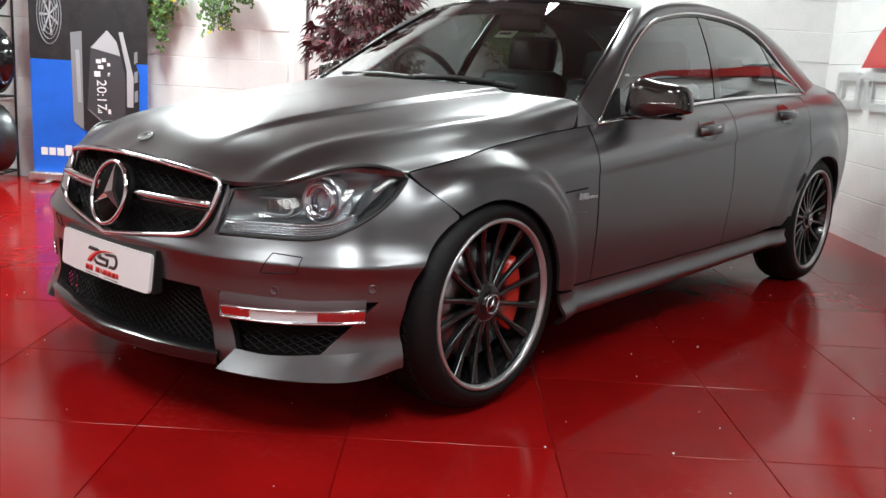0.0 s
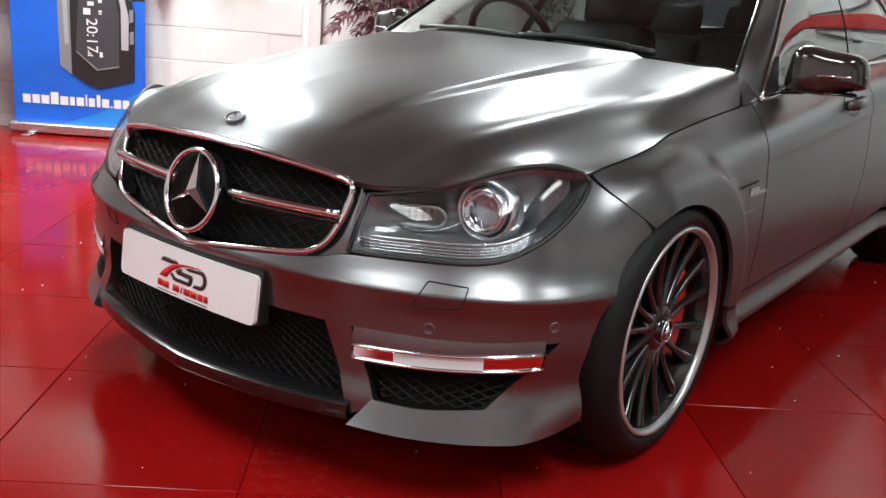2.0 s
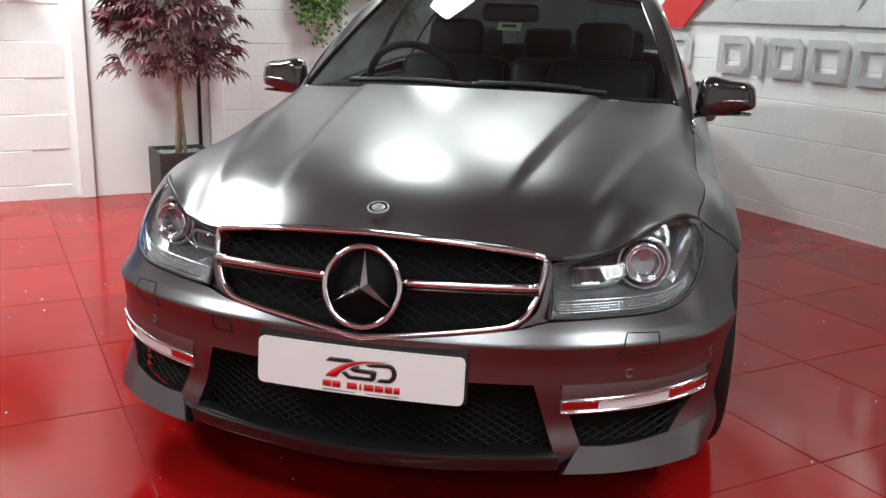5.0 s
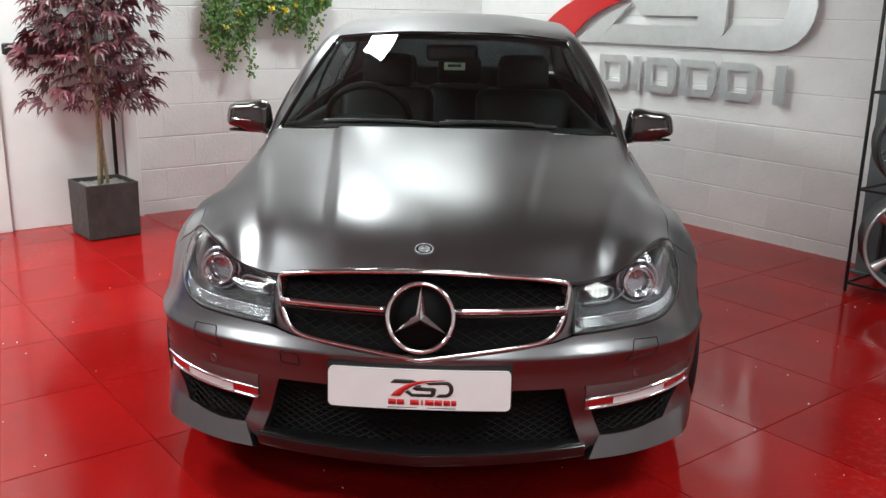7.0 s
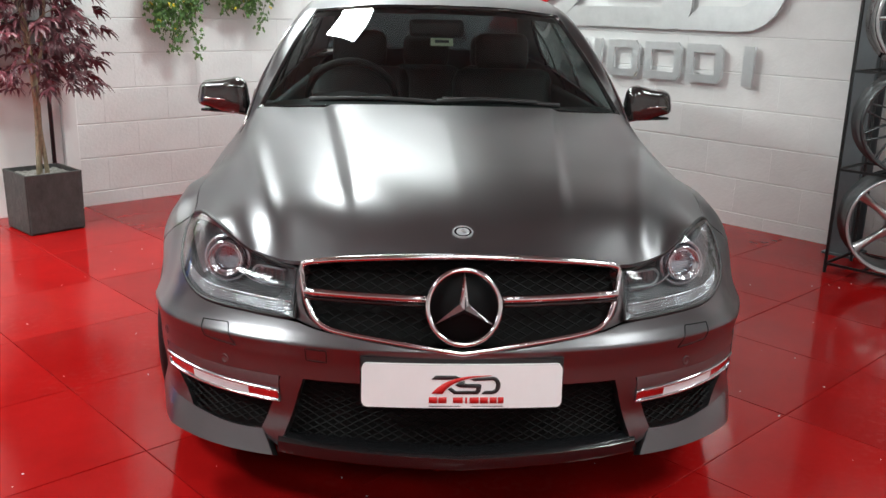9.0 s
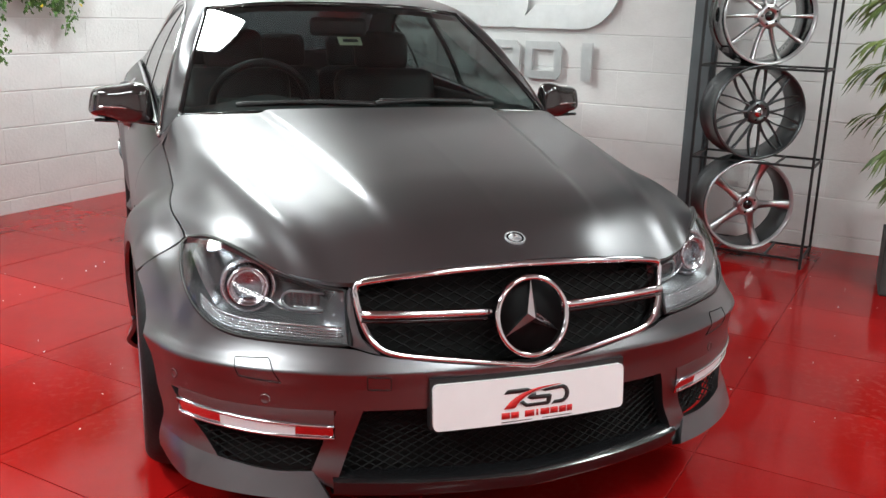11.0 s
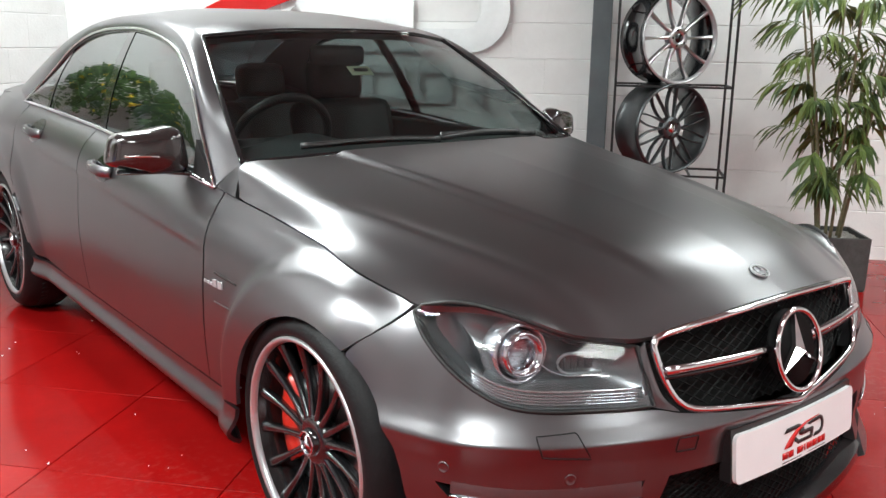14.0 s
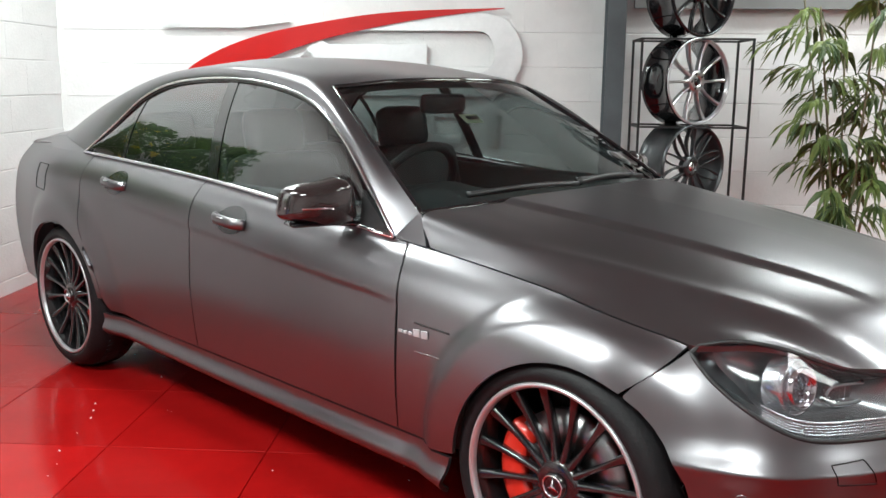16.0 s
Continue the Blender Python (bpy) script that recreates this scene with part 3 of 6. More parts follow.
# side glass with its pillars
def side_glass(y0, y1, name, mat, out=-0.008, lead0=0.0, lead1=0.0):
    n, m = 16, 12
    rows = []
    for j in range(m + 1):
        v = j / m
        row = []
        for i in range(n + 1):
            yb = y0 + (y1 - y0) * i / n
            yt = yb + (lead0 * (1 - i / n) + lead1 * i / n)
            b = Vector((0.748, yb, belt(yb) + 0.004))
            t = top_at(yt)
            p = b.lerp(t, v)
            p.x += 0.018 * math.sin(math.pi * v) + out
            row.append(p)
        rows.append(row)
    return both(name, [rows], mat, car, 0.004)


def top_at(y):
    for a, b in zip(low, low[1:]):
        if a.y <= y <= b.y:
            return a.lerp(b, (y - a.y) / max(b.y - a.y, 1e-9))
    return low[0] if y < low[0].y else low[-1]


side_glass(0.70, 1.655, "front_side_window", SIDE_GLASS, lead1=0.10)
side_glass(1.72, 2.36, "rear_side_window", SIDE_GLASS, lead0=0.10, lead1=0.03)
side_glass(2.385, 2.70, "quarter_window", SIDE_GLASS, lead0=0.03)
side_glass(1.655, 1.72, "door_pillar", GLOSS_BLACK, out=-0.005, lead0=0.10, lead1=0.10)
side_glass(2.36, 2.385, "window_divider", GLOSS_BLACK, out=-0.005, lead0=0.03, lead1=0.03)
# chrome strip under the windows and black seal above
for flip in (1, -1):
    bm = bmesh.new()
    tube(bm, [(flip * (0.757), y, belt(y) + 0.003) for y in [0.69 + 0.1 * k for k in range(21)]], 0.008, 6)
    part("waist_trim", bm, CHROME, car, "bright chrome waist trim")
    bm = bmesh.new()
    tube(bm, [(flip * (p.x + 0.001), p.y, p.z - 0.010) for p in low], 0.008, 6)
    part("window_seal", bm, GLOSS_BLACK, car, "black rubber window seal")
    bm = bmesh.new()
    tube(bm, [(flip * (p.x + 0.006), p.y, p.z) for p in low], 0.0055, 6)
    part("window_surround", bm, CHROME, car, "bright chrome window surround")

# dark inner shell
for nm, c, sz in (("floor_pan", (0, 1.55, 0.30), (1.26, 3.2, 0.22)), ("engine_bay", (0, 0.02, 0.54), (0.84, 0.8, 0.34)), ("crash_beam", (0, -0.42, 0.36), (1.0, 0.35, 0.30)), ("boot_floor", (0, 3.2, 0.60), (1.2, 0.6, 0.5)), ("tunnel", (0, 1.45, 0.5), (1.30, 1.7, 0.3))):
    bm = bmesh.new()
    box(bm, c, sz, None, 0.03)
    part(nm, bm, DARK, car, "dark underbody")
for cy in (0, WB):
    for flip in (1, -1):
        bm = bmesh.new()
        prof = [(0.60, 0.05), (0.60, 0.356), (0.77, 0.360), (0.80, 0.352)]
        lathe(bm, prof, 40)
        for v in bm.verts:
            v.co = Vector((v.co.x * flip, v.co.y + cy, v.co.z + HUB))
        bmesh.ops.delete(bm, geom=[v for v in bm.verts if v.co.z < 0.2], context="VERTS")
        part("wheel_arch_liner", bm, DARK, car, "black wheel arch liner")


# wheels
def wheel(cy, flip):
    w = empty("wheel")
    w.parent = car
    s = flip
    X = 0.868
    bm = bmesh.new()
    prof = [(-0.17, 0.258), (-0.20, 0.272), (-0.205, 0.295), (-0.198, 0.318), (-0.178, 0.330), (-0.11, 0.3345), (-0.06, 0.331), (-0.036, 0.325), (-0.016, 0.315), (-0.002, 0.301), (0.005, 0.285), (0.004, 0.272), (-0.004, 0.264), (-0.03, 0.258)]
    lathe(bm, prof, 72)
    tyre = part("tyre", bm, RUBBER, w, "black low-profile tyre")
    bm = bmesh.new()
    for k in range(72):
        a = 2 * math.pi * k / 72
        m = Matrix.Rotation(a, 3, "X")
        for o in (-0.155, -0.115, -0.075):
            box(bm, m @ Vector((o, 0, 0.3315)), (0.026, 0.020, 0.006), m @ Matrix.Rotation(0.35, 3, "Z"))
    part("tread", bm, RUBBER, tyre, smooth=False)
    bm = bmesh.new()
    lathe(bm, [(-0.028, 0.259), (-0.002, 0.2645), (0.004, 0.261), (0.003, 0.254), (-0.006, 0.249), (-0.012, 0.248)], 72)
    part("rim_lip", bm, SILVER, w, "polished silver rim lip")
    bm = bmesh.new()
    lathe(bm, [(-0.012, 0.2485), (-0.03, 0.244), (-0.05, 0.238), (-0.19, 0.232), (-0.195, 0.25)], 72)
    lathe(bm, [(-0.03, 0.0005), (-0.026, 0.05), (-0.034, 0.064), (-0.07, 0.066)], 40)
    rim = part("rim", bm, RIM_BLACK, w, "gloss black rim")
    for k in range(16):
        bm = bmesh.new()
        n = 8
        sec = []
        for i in range(n + 1):
            f = i / n
            r = 0.050 + (0.247 - 0.050) * f
            x = -0.030 - 0.010 * math.sin(math.pi * f) + 0.012 * f
            wd = 0.0105 - 0.003 * math.sin(math.pi * min(f * 1.2, 1)) + 0.004 * max(0, f - 0.8) * 5
            dep = 0.030 - 0.012 * f
            sec.append([Vector((x, wd * 0.55, r)), Vector((x - 0.004, wd, r)), Vector((x - dep, wd, r)), Vector((x - dep, -wd, r)), Vector((x - 0.004, -wd, r)), Vector((x, -wd * 0.55, r))])
        m = Matrix.Rotation(2 * math.pi * (k + 0.5) / 16, 3, "X")
        vs = [[bm.verts.new(m @ p) for p in r] for r in sec]
        for a, b in zip(vs, vs[1:]):
            for q in range(6):
                bm.faces.new((a[q], a[(q + 1) % 6], b[(q + 1) % 6], b[q]))
        part("spoke", bm, RIM_BLACK, rim)
    for k in range(5):
        bm = bmesh.new()
        lathe(bm, [(-0.034, 0.0005), (-0.030, 0.005), (-0.030, 0.009), (-0.05, 0.011)], 12)
        m = Matrix.Rotation(2 * math.pi * k / 5, 3, "X")
        for v in bm.verts:
            v.co += m @ Vector((0, 0, 0.053))
        part("wheel_bolt", bm, BLACK, rim)
    bm = bmesh.new()
    lathe(bm, [(-0.014, 0.0005), (-0.014, 0.026), (-0.017, 0.033), (-0.028, 0.036)], 32)
    cap = part("centre_cap", bm, GLOSS_BLACK, w, "black centre cap with chrome star")
    bm = bmesh.new()
    star(bm, 0.026, 0.004)
    for v in bm.verts:
        v.co = Vector((-0.012 - v.co.y, v.co.x, v.co.z))
    ringpts = [Vector((-0.013, 0.028 * math.cos(t), 0.028 * math.sin(t))) for t in [2 * math.pi * k / 24 for k in range(24)]]
    tube(bm, ringpts, 0.003, 6, True)
    part("cap_star", bm, CHROME, cap)
    bm = bmesh.new()
    lathe(bm, [(-0.075, 0.06), (-0.075, 0.178), (-0.105, 0.178), (-0.105, 0.06)], 48, closed=True)
    part("brake_disc", bm, DISC, w, "drilled steel brake disc")
    bm = bmesh.new()
    sg = -1 if cy > 1 else 1
    rows = []
    for j in range(13):
        a = radians(-38 + 76 * j / 12)
        c, sn = math.cos(a) * sg * s, math.sin(a)
        rows.append([Vector((x, r * c, r * sn)) for x, r in ((-0.13, 0.125), (-0.055, 0.120), (-0.050, 0.135), (-0.050, 0.185), (-0.056, 0.198), (-0.13, 0.20))])
    vs = grid_faces(bm, rows)
    bm.faces.new(vs[0]), bm.faces.new(vs[-1])
    part("brake_caliper", bm, CALIPER, w, "bright red brake caliper")
    w.location = (s * X, cy, HUB)
    w.rotation_euler = (0, 0, 0 if s > 0 else math.pi)
    return w


def star(bm, r, depth):
    """A raised three-pointed star in the x-z plane, its face towards -y."""
    c = bm.verts.new((0, -depth * 1.6, 0))
    rim_v = []
    for k in range(6):
        a = math.pi / 2 + math.pi / 3 * k
        rr = r if k % 2 == 0 else r * 0.17
        rim_v.append((bm.verts.new((rr * math.cos(a), 0, rr * math.sin(a))), bm.verts.new((rr * math.cos(a), depth, rr * math.sin(a)))))
    for k in range(6):
        a, b = rim_v[k], rim_v[(k + 1) % 6]
        bm.faces.new((c, a[0], b[0]))
        bm.faces.new((a[0], a[1], b[1], b[0]))
    bm.faces.new([v[1] for v in rim_v])


for cy in (0.015, WB - 0.01):
    for flip in (1, -1):
        wheel(cy, flip)

# ---- car: front end ----
def strip_between(bm, lo, hi, steps, bulge=0.0, direction=(0, -1, 0)):
    rows = []
    for j in range(steps + 1):
        f = j / steps
        rows.append([a.lerp(b, f) + Vector(direction) * (bulge * math.sin(math.pi * f)) for a, b in zip(lo, hi)])
    grid_faces(bm, rows)
    return rows


# headlamps
LAMP_LOW = [(ux(0.428), 0.556), (ux(0.56), 0.560), (ux(0.70), 0.567), (ux(0.77), 0.599), (uy(-0.385), 0.660), (uy(-0.300), 0.722)]
LAMP_TOP = [(0.418, -0.612, 0.668), (0.475, -0.585, 0.678), (0.56, -0.525, 0.702), (0.645, -0.440, 0.742), (0.70, -0.360, 0.753), (0.738, -0.293, 0.737)]
SILVER_IN = material("lamp_reflector", (0.62, 0.63, 0.65), 0.22, 0.9)
LAMP_GREY = material("lamp_inner_grey", (0.26, 0.265, 0.27), 0.26, 0.7, noise_scale=14, vary=0.12)
LAMP_LIGHT = material("lamp_light_grey", (0.30, 0.305, 0.31), 0.4, 0.3)
DRL = material("clear_plastic_white", (0.75, 0.77, 0.8), 0.2)
low_l = [body(u, z, 0.0) for u, z in [(p.x, p.y) for p in spline([(a, b, 0) for a, b in LAMP_LOW], 30)]]
top_l = spline(LAMP_TOP, 30)
for flip in (1, -1):
    S = lambda p: Vector((p.x * flip, p.y, p.z))
    lamp = empty("headlamp")
    lamp.parent = car
    tagged(lamp, "clear projector headlamp with grey housing")
    bm = bmesh.new()
    rows = []
    for j in range(13):
        f = j / 12
        rows.append([S(a.lerp(b, f) + Vector((0.35, -0.75, 0.35)) * (0.020 * math.sin(math.pi * f) * math.sin(math.pi * (0.06 + 0.90 * i / 30)))) for i, (a, b) in enumerate(zip(low_l, top_l))])
    grid_faces(bm, rows, flip < 0)
    part("lens", bm, LENS, lamp, "clear lens")
    # housing bowl
    bm = bmesh.new()
    rows = []
    for j in range(9):
        f = j / 8
        d = 0.095 * math.sin(math.pi * f) ** 0.6
        rows.append([S(a.lerp(b, f) + Vector((-0.38, 0.82, -0.15)) * (d * min(1, 6 * min(i, 30 - i) / 30 + 0.05)) + Vector((0, 0.004, 0))) for i, (a, b) in enumerate(zip(low_l, top_l))])
    grid_faces(bm, rows, flip < 0)
    part("lamp_bowl", bm, LAMP_GREY, lamp, "grey inner housing")
    bm = bmesh.new()
    tube(bm, [S(p + Vector((0, 0.004, -0.002))) for p in low_l] + [S(p + Vector((0, 0.004, 0))) for p in reversed(top_l)], 0.006, 6, True)
    part("lamp_seal", bm, BLACK, lamp, "black rubber seal")
    # projector
    aim = Vector((0.20, -1, 0.10)).normalized()
    c0 = Vector((0.622, -0.475, 0.655))
    rot = aim.to_track_quat("X", "Z").to_matrix()

    def turned(profile, n=36, shift=(0, 0, 0)):
        b2 = bmesh.new()
        lathe(b2, profile, n)
        for v in b2.verts:
            v.co = S(c0 + rot @ (v.co + Vector(shift)))
        return b2

    part("projector_ring", turned([(-0.05, 0.052), (0.0, 0.050), (0.012, 0.047), (0.010, 0.041), (-0.004, 0.040), (0.004, 0.037), (0.002, 0.033), (-0.02, 0.032)]), CHROME, lamp, "bright projector ring")
    part("projector_shroud", turned([(-0.045, 0.050), (-0.006, 0.056), (-0.002, 0.062), (-0.010, 0.067), (-0.05, 0.070)]), SILVER_IN, lamp, "silver shroud round the projector")
    part("projector_lens", turned([(-0.018, 0.033), (-0.002, 0.027), (0.006, 0.016), (0.009, 0.0005)]), LENS, lamp)
    part("projector_back", turned([(-0.024, 0.034), (-0.028, 0.0005)]), SILVER_IN, lamp)
    # inner indicator reflector: a C-shaped bright guide, and the light bar along the bottom
    bm = bmesh.new()
    cc = Vector((0.505, -0.560, 0.625))
    guide = spline([(-0.050, -0.018, 0.022), (0.0, 0.004, 0.024), (0.030, 0.020, 0.022), (0.043, 0.028, 0.002), (0.030, 0.020, -0.018), (0.0, 0.004, -0.021), (-0.046, -0.016, -0.021)], 28)
    tube(bm, [S(cc + p + Vector((0, 0.026, 0))) for p in guide], 0.0032, 6)
    part("light_guide", bm, LAMP_LIGHT, lamp, "grey curved light guide")
    bm = bmesh.new()
    rows = [[S(cc + Vector((x, 0.050 + 0.45 * x + 0.003 * math.cos(x * 420), z))) for x in [-0.048 + 0.0035 * i for i in range(25)]] for z in (-0.016, 0.0, 0.017)]
    grid_faces(bm, rows, flip < 0)
    part("inner_reflector", bm, LAMP_GREY, lamp, "ribbed grey reflector")
    bm = bmesh.new()
    tube(bm, spline([S(cc + Vector((-0.056, 0.012, -0.030))), S(cc + Vector((0.010, 0.040, -0.028))), S(cc + Vector((0.055, 0.058, -0.014))), S(cc + Vector((0.085, 0.075, 0.012)))], 12), 0.0028, 6)
    part("light_guide", bm, SILVER_IN, lamp, "thin bright light guide")
    for zl in (0.007, 0.013, 0.019, 0.025, 0.033):
        bm = bmesh.new()
        tube(bm, [S(p + Vector((-0.008, 0.016 + 0.2 * zl, zl))) for p in low_l[1:20]], 0.0021 if zl < 0.03 else 0.003, 6)
        part("running_light_bar", bm, SILVER_IN, lamp, "ribbed light strip")
    bm = bmesh.new()
    sw = spline([(0.695, -0.430, 0.60), (0.722, -0.385, 0.655), (0.735, -0.335, 0.70), (0.722, -0.315, 0.722)], 14)
    rows = [[S(p + Vector((-0.03 * f, 0.02 * f, 0.012 * f))) for p in sw] for f in (0, 1, 2)]
    grid_faces(bm, rows, flip < 0)
    part("side_reflector", bm, SILVER_IN, lamp)

# piece of body colour between grille and lamp
for flip in (1, -1):
    bm = bmesh.new()
    a = spline([(0.355, -0.688, 0.532), (0.395, -0.668, 0.572), (0.408, -0.640, 0.640), (0.412, -0.625, 0.684)], 10)
    b = spline([(0.427, -0.655, 0.551), (0.428, -0.644, 0.59), (0.424, -0.63, 0.63), (0.416, -0.618, 0.668)], 10)
    rows = [[Vector((p.lerp(q, f).x * flip, p.lerp(q, f).y + 0.003 - 0.004 * math.sin(math.pi * f), p.lerp(q, f).z)) for p, q in zip(a, b)] for f in [k / 4 for k in range(5)]]
    skin(bm, rows, 0.03, -flip)
    panel_object("grille_surround", bm, PAINT, car)

# grille: chrome frame, bars, mesh, star
grille = empty("grille")
grille.parent = car
tagged(grille, "black mesh grille with chrome frame and bars")
frame_pts = [(0, -0.694, 0.728), (0.2, -0.684, 0.720), (0.37, -0.650, 0.700), (0.402, -0.640, 0.682), (0.399, -0.652, 0.640), (0.384, -0.672, 0.588), (0.360, -0.690, 0.553), (0.308, -0.708, 0.534), (0.15, -0.736, 0.513), (0.03, -0.752, 0.499), (0, -0.755, 0.496)]
half = spline(frame_pts, 60)
loop = half + [Vector((-p.x, p.y, p.z)) for p in reversed(half[1:-1])]
bm = bmesh.new()
tube(bm, loop, 0.0082, 8, True, (1.0, 1.0))
part("grille_frame", bm, CHROME, grille, "bright chrome grille frame")


def grille_y(x, z):
    return -0.690 + 0.30 * x * x - (0.728 - z) * 0.22


def inside(x, z):
    t = interp(abs(x), [(0, 0.728), (0.2, 0.720), (0.37, 0.700), (0.402, 0.682), (0.41, 0.60)])
    b = interp(abs(x), [(0, 0.497), (0.15, 0.511), (0.308, 0.534), (0.360, 0.553), (0.384, 0.588), (0.399, 0.640), (0.41, 0.69)])
    return b < z < t and abs(x) < 0.402


bm = bmesh.new()
rows = [[Vector((x, grille_y(x, z) + 0.055, z)) for x in [-0.41 + 0.0205 * k for k in range(41)]] for z in (0.49, 0.57, 0.62, 0.668)]
grid_faces(bm, rows)
rows = [[Vector((x, grille_y(x, 0.7) + 0.055, z)) for x in [-0.30 + 0.03 * k for k in range(21)]] for z in (0.66, 0.70)]
grid_faces(bm, rows)
part("grille_back", bm, DARK, grille)


def diamond_mesh(bm, ok, y_at, pitch, x0, x1, z0, z1, r, flat=0.5):
    """Crossing slanted strands inside an outline."""
    for s in (1, -1):
        c = x0 - (z1 - z0) / flat
        while c < x1 + (z1 - z0) / flat:
            run = []
            n = 40
            for k in range(n + 1):
                z = z0 + (z1 - z0) * k / n
                x = c + s * (z - z0) / flat
                if x0 < x < x1 and ok(x, z):
                    run.append(Vector((x, y_at(x, z), z)))
                else:
                    if len(run) > 1:
                        tube(bm, run, r, 4)
                    run = []
            if len(run) > 1:
                tube(bm, run, r, 4)
            c += pitch


bm = bmesh.new()
diamond_mesh(bm, inside, lambda x, z: grille_y(x, z) + 0.030, 0.042, -0.41, 0.41, 0.49, 0.74, 0.0021, 0.55)
part("grille_mesh", bm, MESH_BLACK, grille, "black diamond mesh", smooth=False)
for flip in (1, -1):
    for zc, th in ((0.624, 0.0105),):
        bm = bmesh.new()
        bar = [Vector((flip * x, grille_y(x, zc) - 0.004, zc + 0.012 * (x - 0.09))) for x in [0.085 + 0.031 * k for k in range(11)]]
        tube(bm, bar, th, 8, False, (0.9, 1.0))
        part("grille_bar", bm, CHROME, grille, "chrome bar with dark lower edge")
        bm = bmesh.new()
        tube(bm, [p + Vector((0, 0.004, -0.016)) for p in bar], 0.007, 6)
        part("grille_bar_edge", bm, GLOSS_BLACK, grille)
bm = bmesh.new()
SC = Vector((0, -0.742, 0.613))
ring = [SC + Vector((0.089 * math.cos(t), 0.022 * math.sin(t) - 0.0, 0.089 * math.sin(t))) for t in [2 * math.pi * k / 64 for k in range(64)]]
tube(bm, ring, 0.0068, 8, True)
part("star_ring", bm, CHROME, grille, "chrome emblem ring")
bm = bmesh.new()
star(bm, 0.083, 0.010)
for v in bm.verts:
    v.co = SC + Vector((v.co.x, v.co.y + 0.25 * v.co.z, v.co.z))
part("star_emblem", bm, CHROME, grille, "chrome three-pointed emblem", smooth=False)
bm = bmesh.new()
lathe(bm, [(0.012, 0.0005), (0.012, 0.083), (0.03, 0.084)], 40)
for v in bm.verts:
    v.co = SC + Vector((v.co.y, v.co.x + 0.25 * v.co.z, v.co.z))
part("star_backing", bm, MESH_BLACK, grille)

# bonnet badge
bm = bmesh.new()
nb = Vector((0, -(NOSE_NEXT.z - NOSE.z), NOSE_NEXT.y - NOSE.y)).normalized()
q = nb.to_track_quat("Z", "Y").to_matrix()
lathe(bm, [(0, 0.0225), (0.004, 0.023), (0.006, 0.0205), (0.003, 0.0195), (0.003, 0.0005)], 36, "z")
for v in bm.verts:
    v.co = NOSE + nb * 0.0005 + q @ Vector((v.co.x * 1.15, v.co.y * 1.0, v.co.z))
badge = part("bonnet_badge", bm, BADGE, car, "round chrome bonnet badge")
bm = bmesh.new()
lathe(bm, [(0.0035, 0.0145), (0.0042, 0.0150), (0.0042, 0.0190), (0.0035, 0.0195)], 36, "z")
for v in bm.verts:
    v.co = NOSE + nb * 0.0005 + q @ Vector((v.co.x * 1.15, v.co.y, v.co.z))
part("badge_ring", bm, GLOSS_BLACK, badge, "dark enamel ring")
bm = bmesh.new()
star(bm, 0.014, 0.002)
for v in bm.verts:
    v.co = NOSE + nb * 0.0005 + q @ Vector((v.co.x * 1.15, v.co.z, 0.006 - v.co.y))
part("badge_star", bm, CHROME, badge, smooth=False)

# number plate
plate = empty("number_plate")
plate.parent = car
tagged(plate, "white show plate with black and red dealer mark")


def plate_at(x, z, out=0.0):
    return Vector((x, -0.772 + 0.17 * x * x - 0.10 * (0.425 - z) - out, z))


bm = bmesh.new()
n = 24
rows = []
for z, e in ((0.361, 0.238), (0.3635, 0.2445), (0.369, 0.2485), (0.376, 0.250), (0.40, 0.250), (0.44, 0.250), (0.457, 0.250), (0.464, 0.2485), (0.4695, 0.2445), (0.472, 0.238)):
    rows.append([plate_at(-e + 2 * e * k / n, z) for k in range(n + 1)])
skin(bm, rows, 0.014)
bmesh.ops.recalc_face_normals(bm, faces=bm.faces)
panel_object("plate_face", bm, WHITE, plate)
bm = bmesh.new()
rows = [[plate_at(-0.254 + 0.508 * k / n, z, -0.010) for k in range(n + 1)] for z in (0.362, 0.42, 0.483)]
skin(bm, rows, 0.03)
panel_object("plate_holder", bm, BLACK, plate, "black plate holder")


def flat_shape(pts, at, out):
    bm = bmesh.new()
    vs = [bm.verts.new(at(x, z, out)) for x, z in pts]
    bm.faces.new(vs)
    r = bmesh.ops.extrude_face_region(bm, geom=bm.faces[:])
    for v in [g for g in r["geom"] if isinstance(g, bmesh.types.BMVert)]:
        v.co.y += 0.0012
    bmesh.ops.triangulate(bm, faces=bm.faces)
    return bm


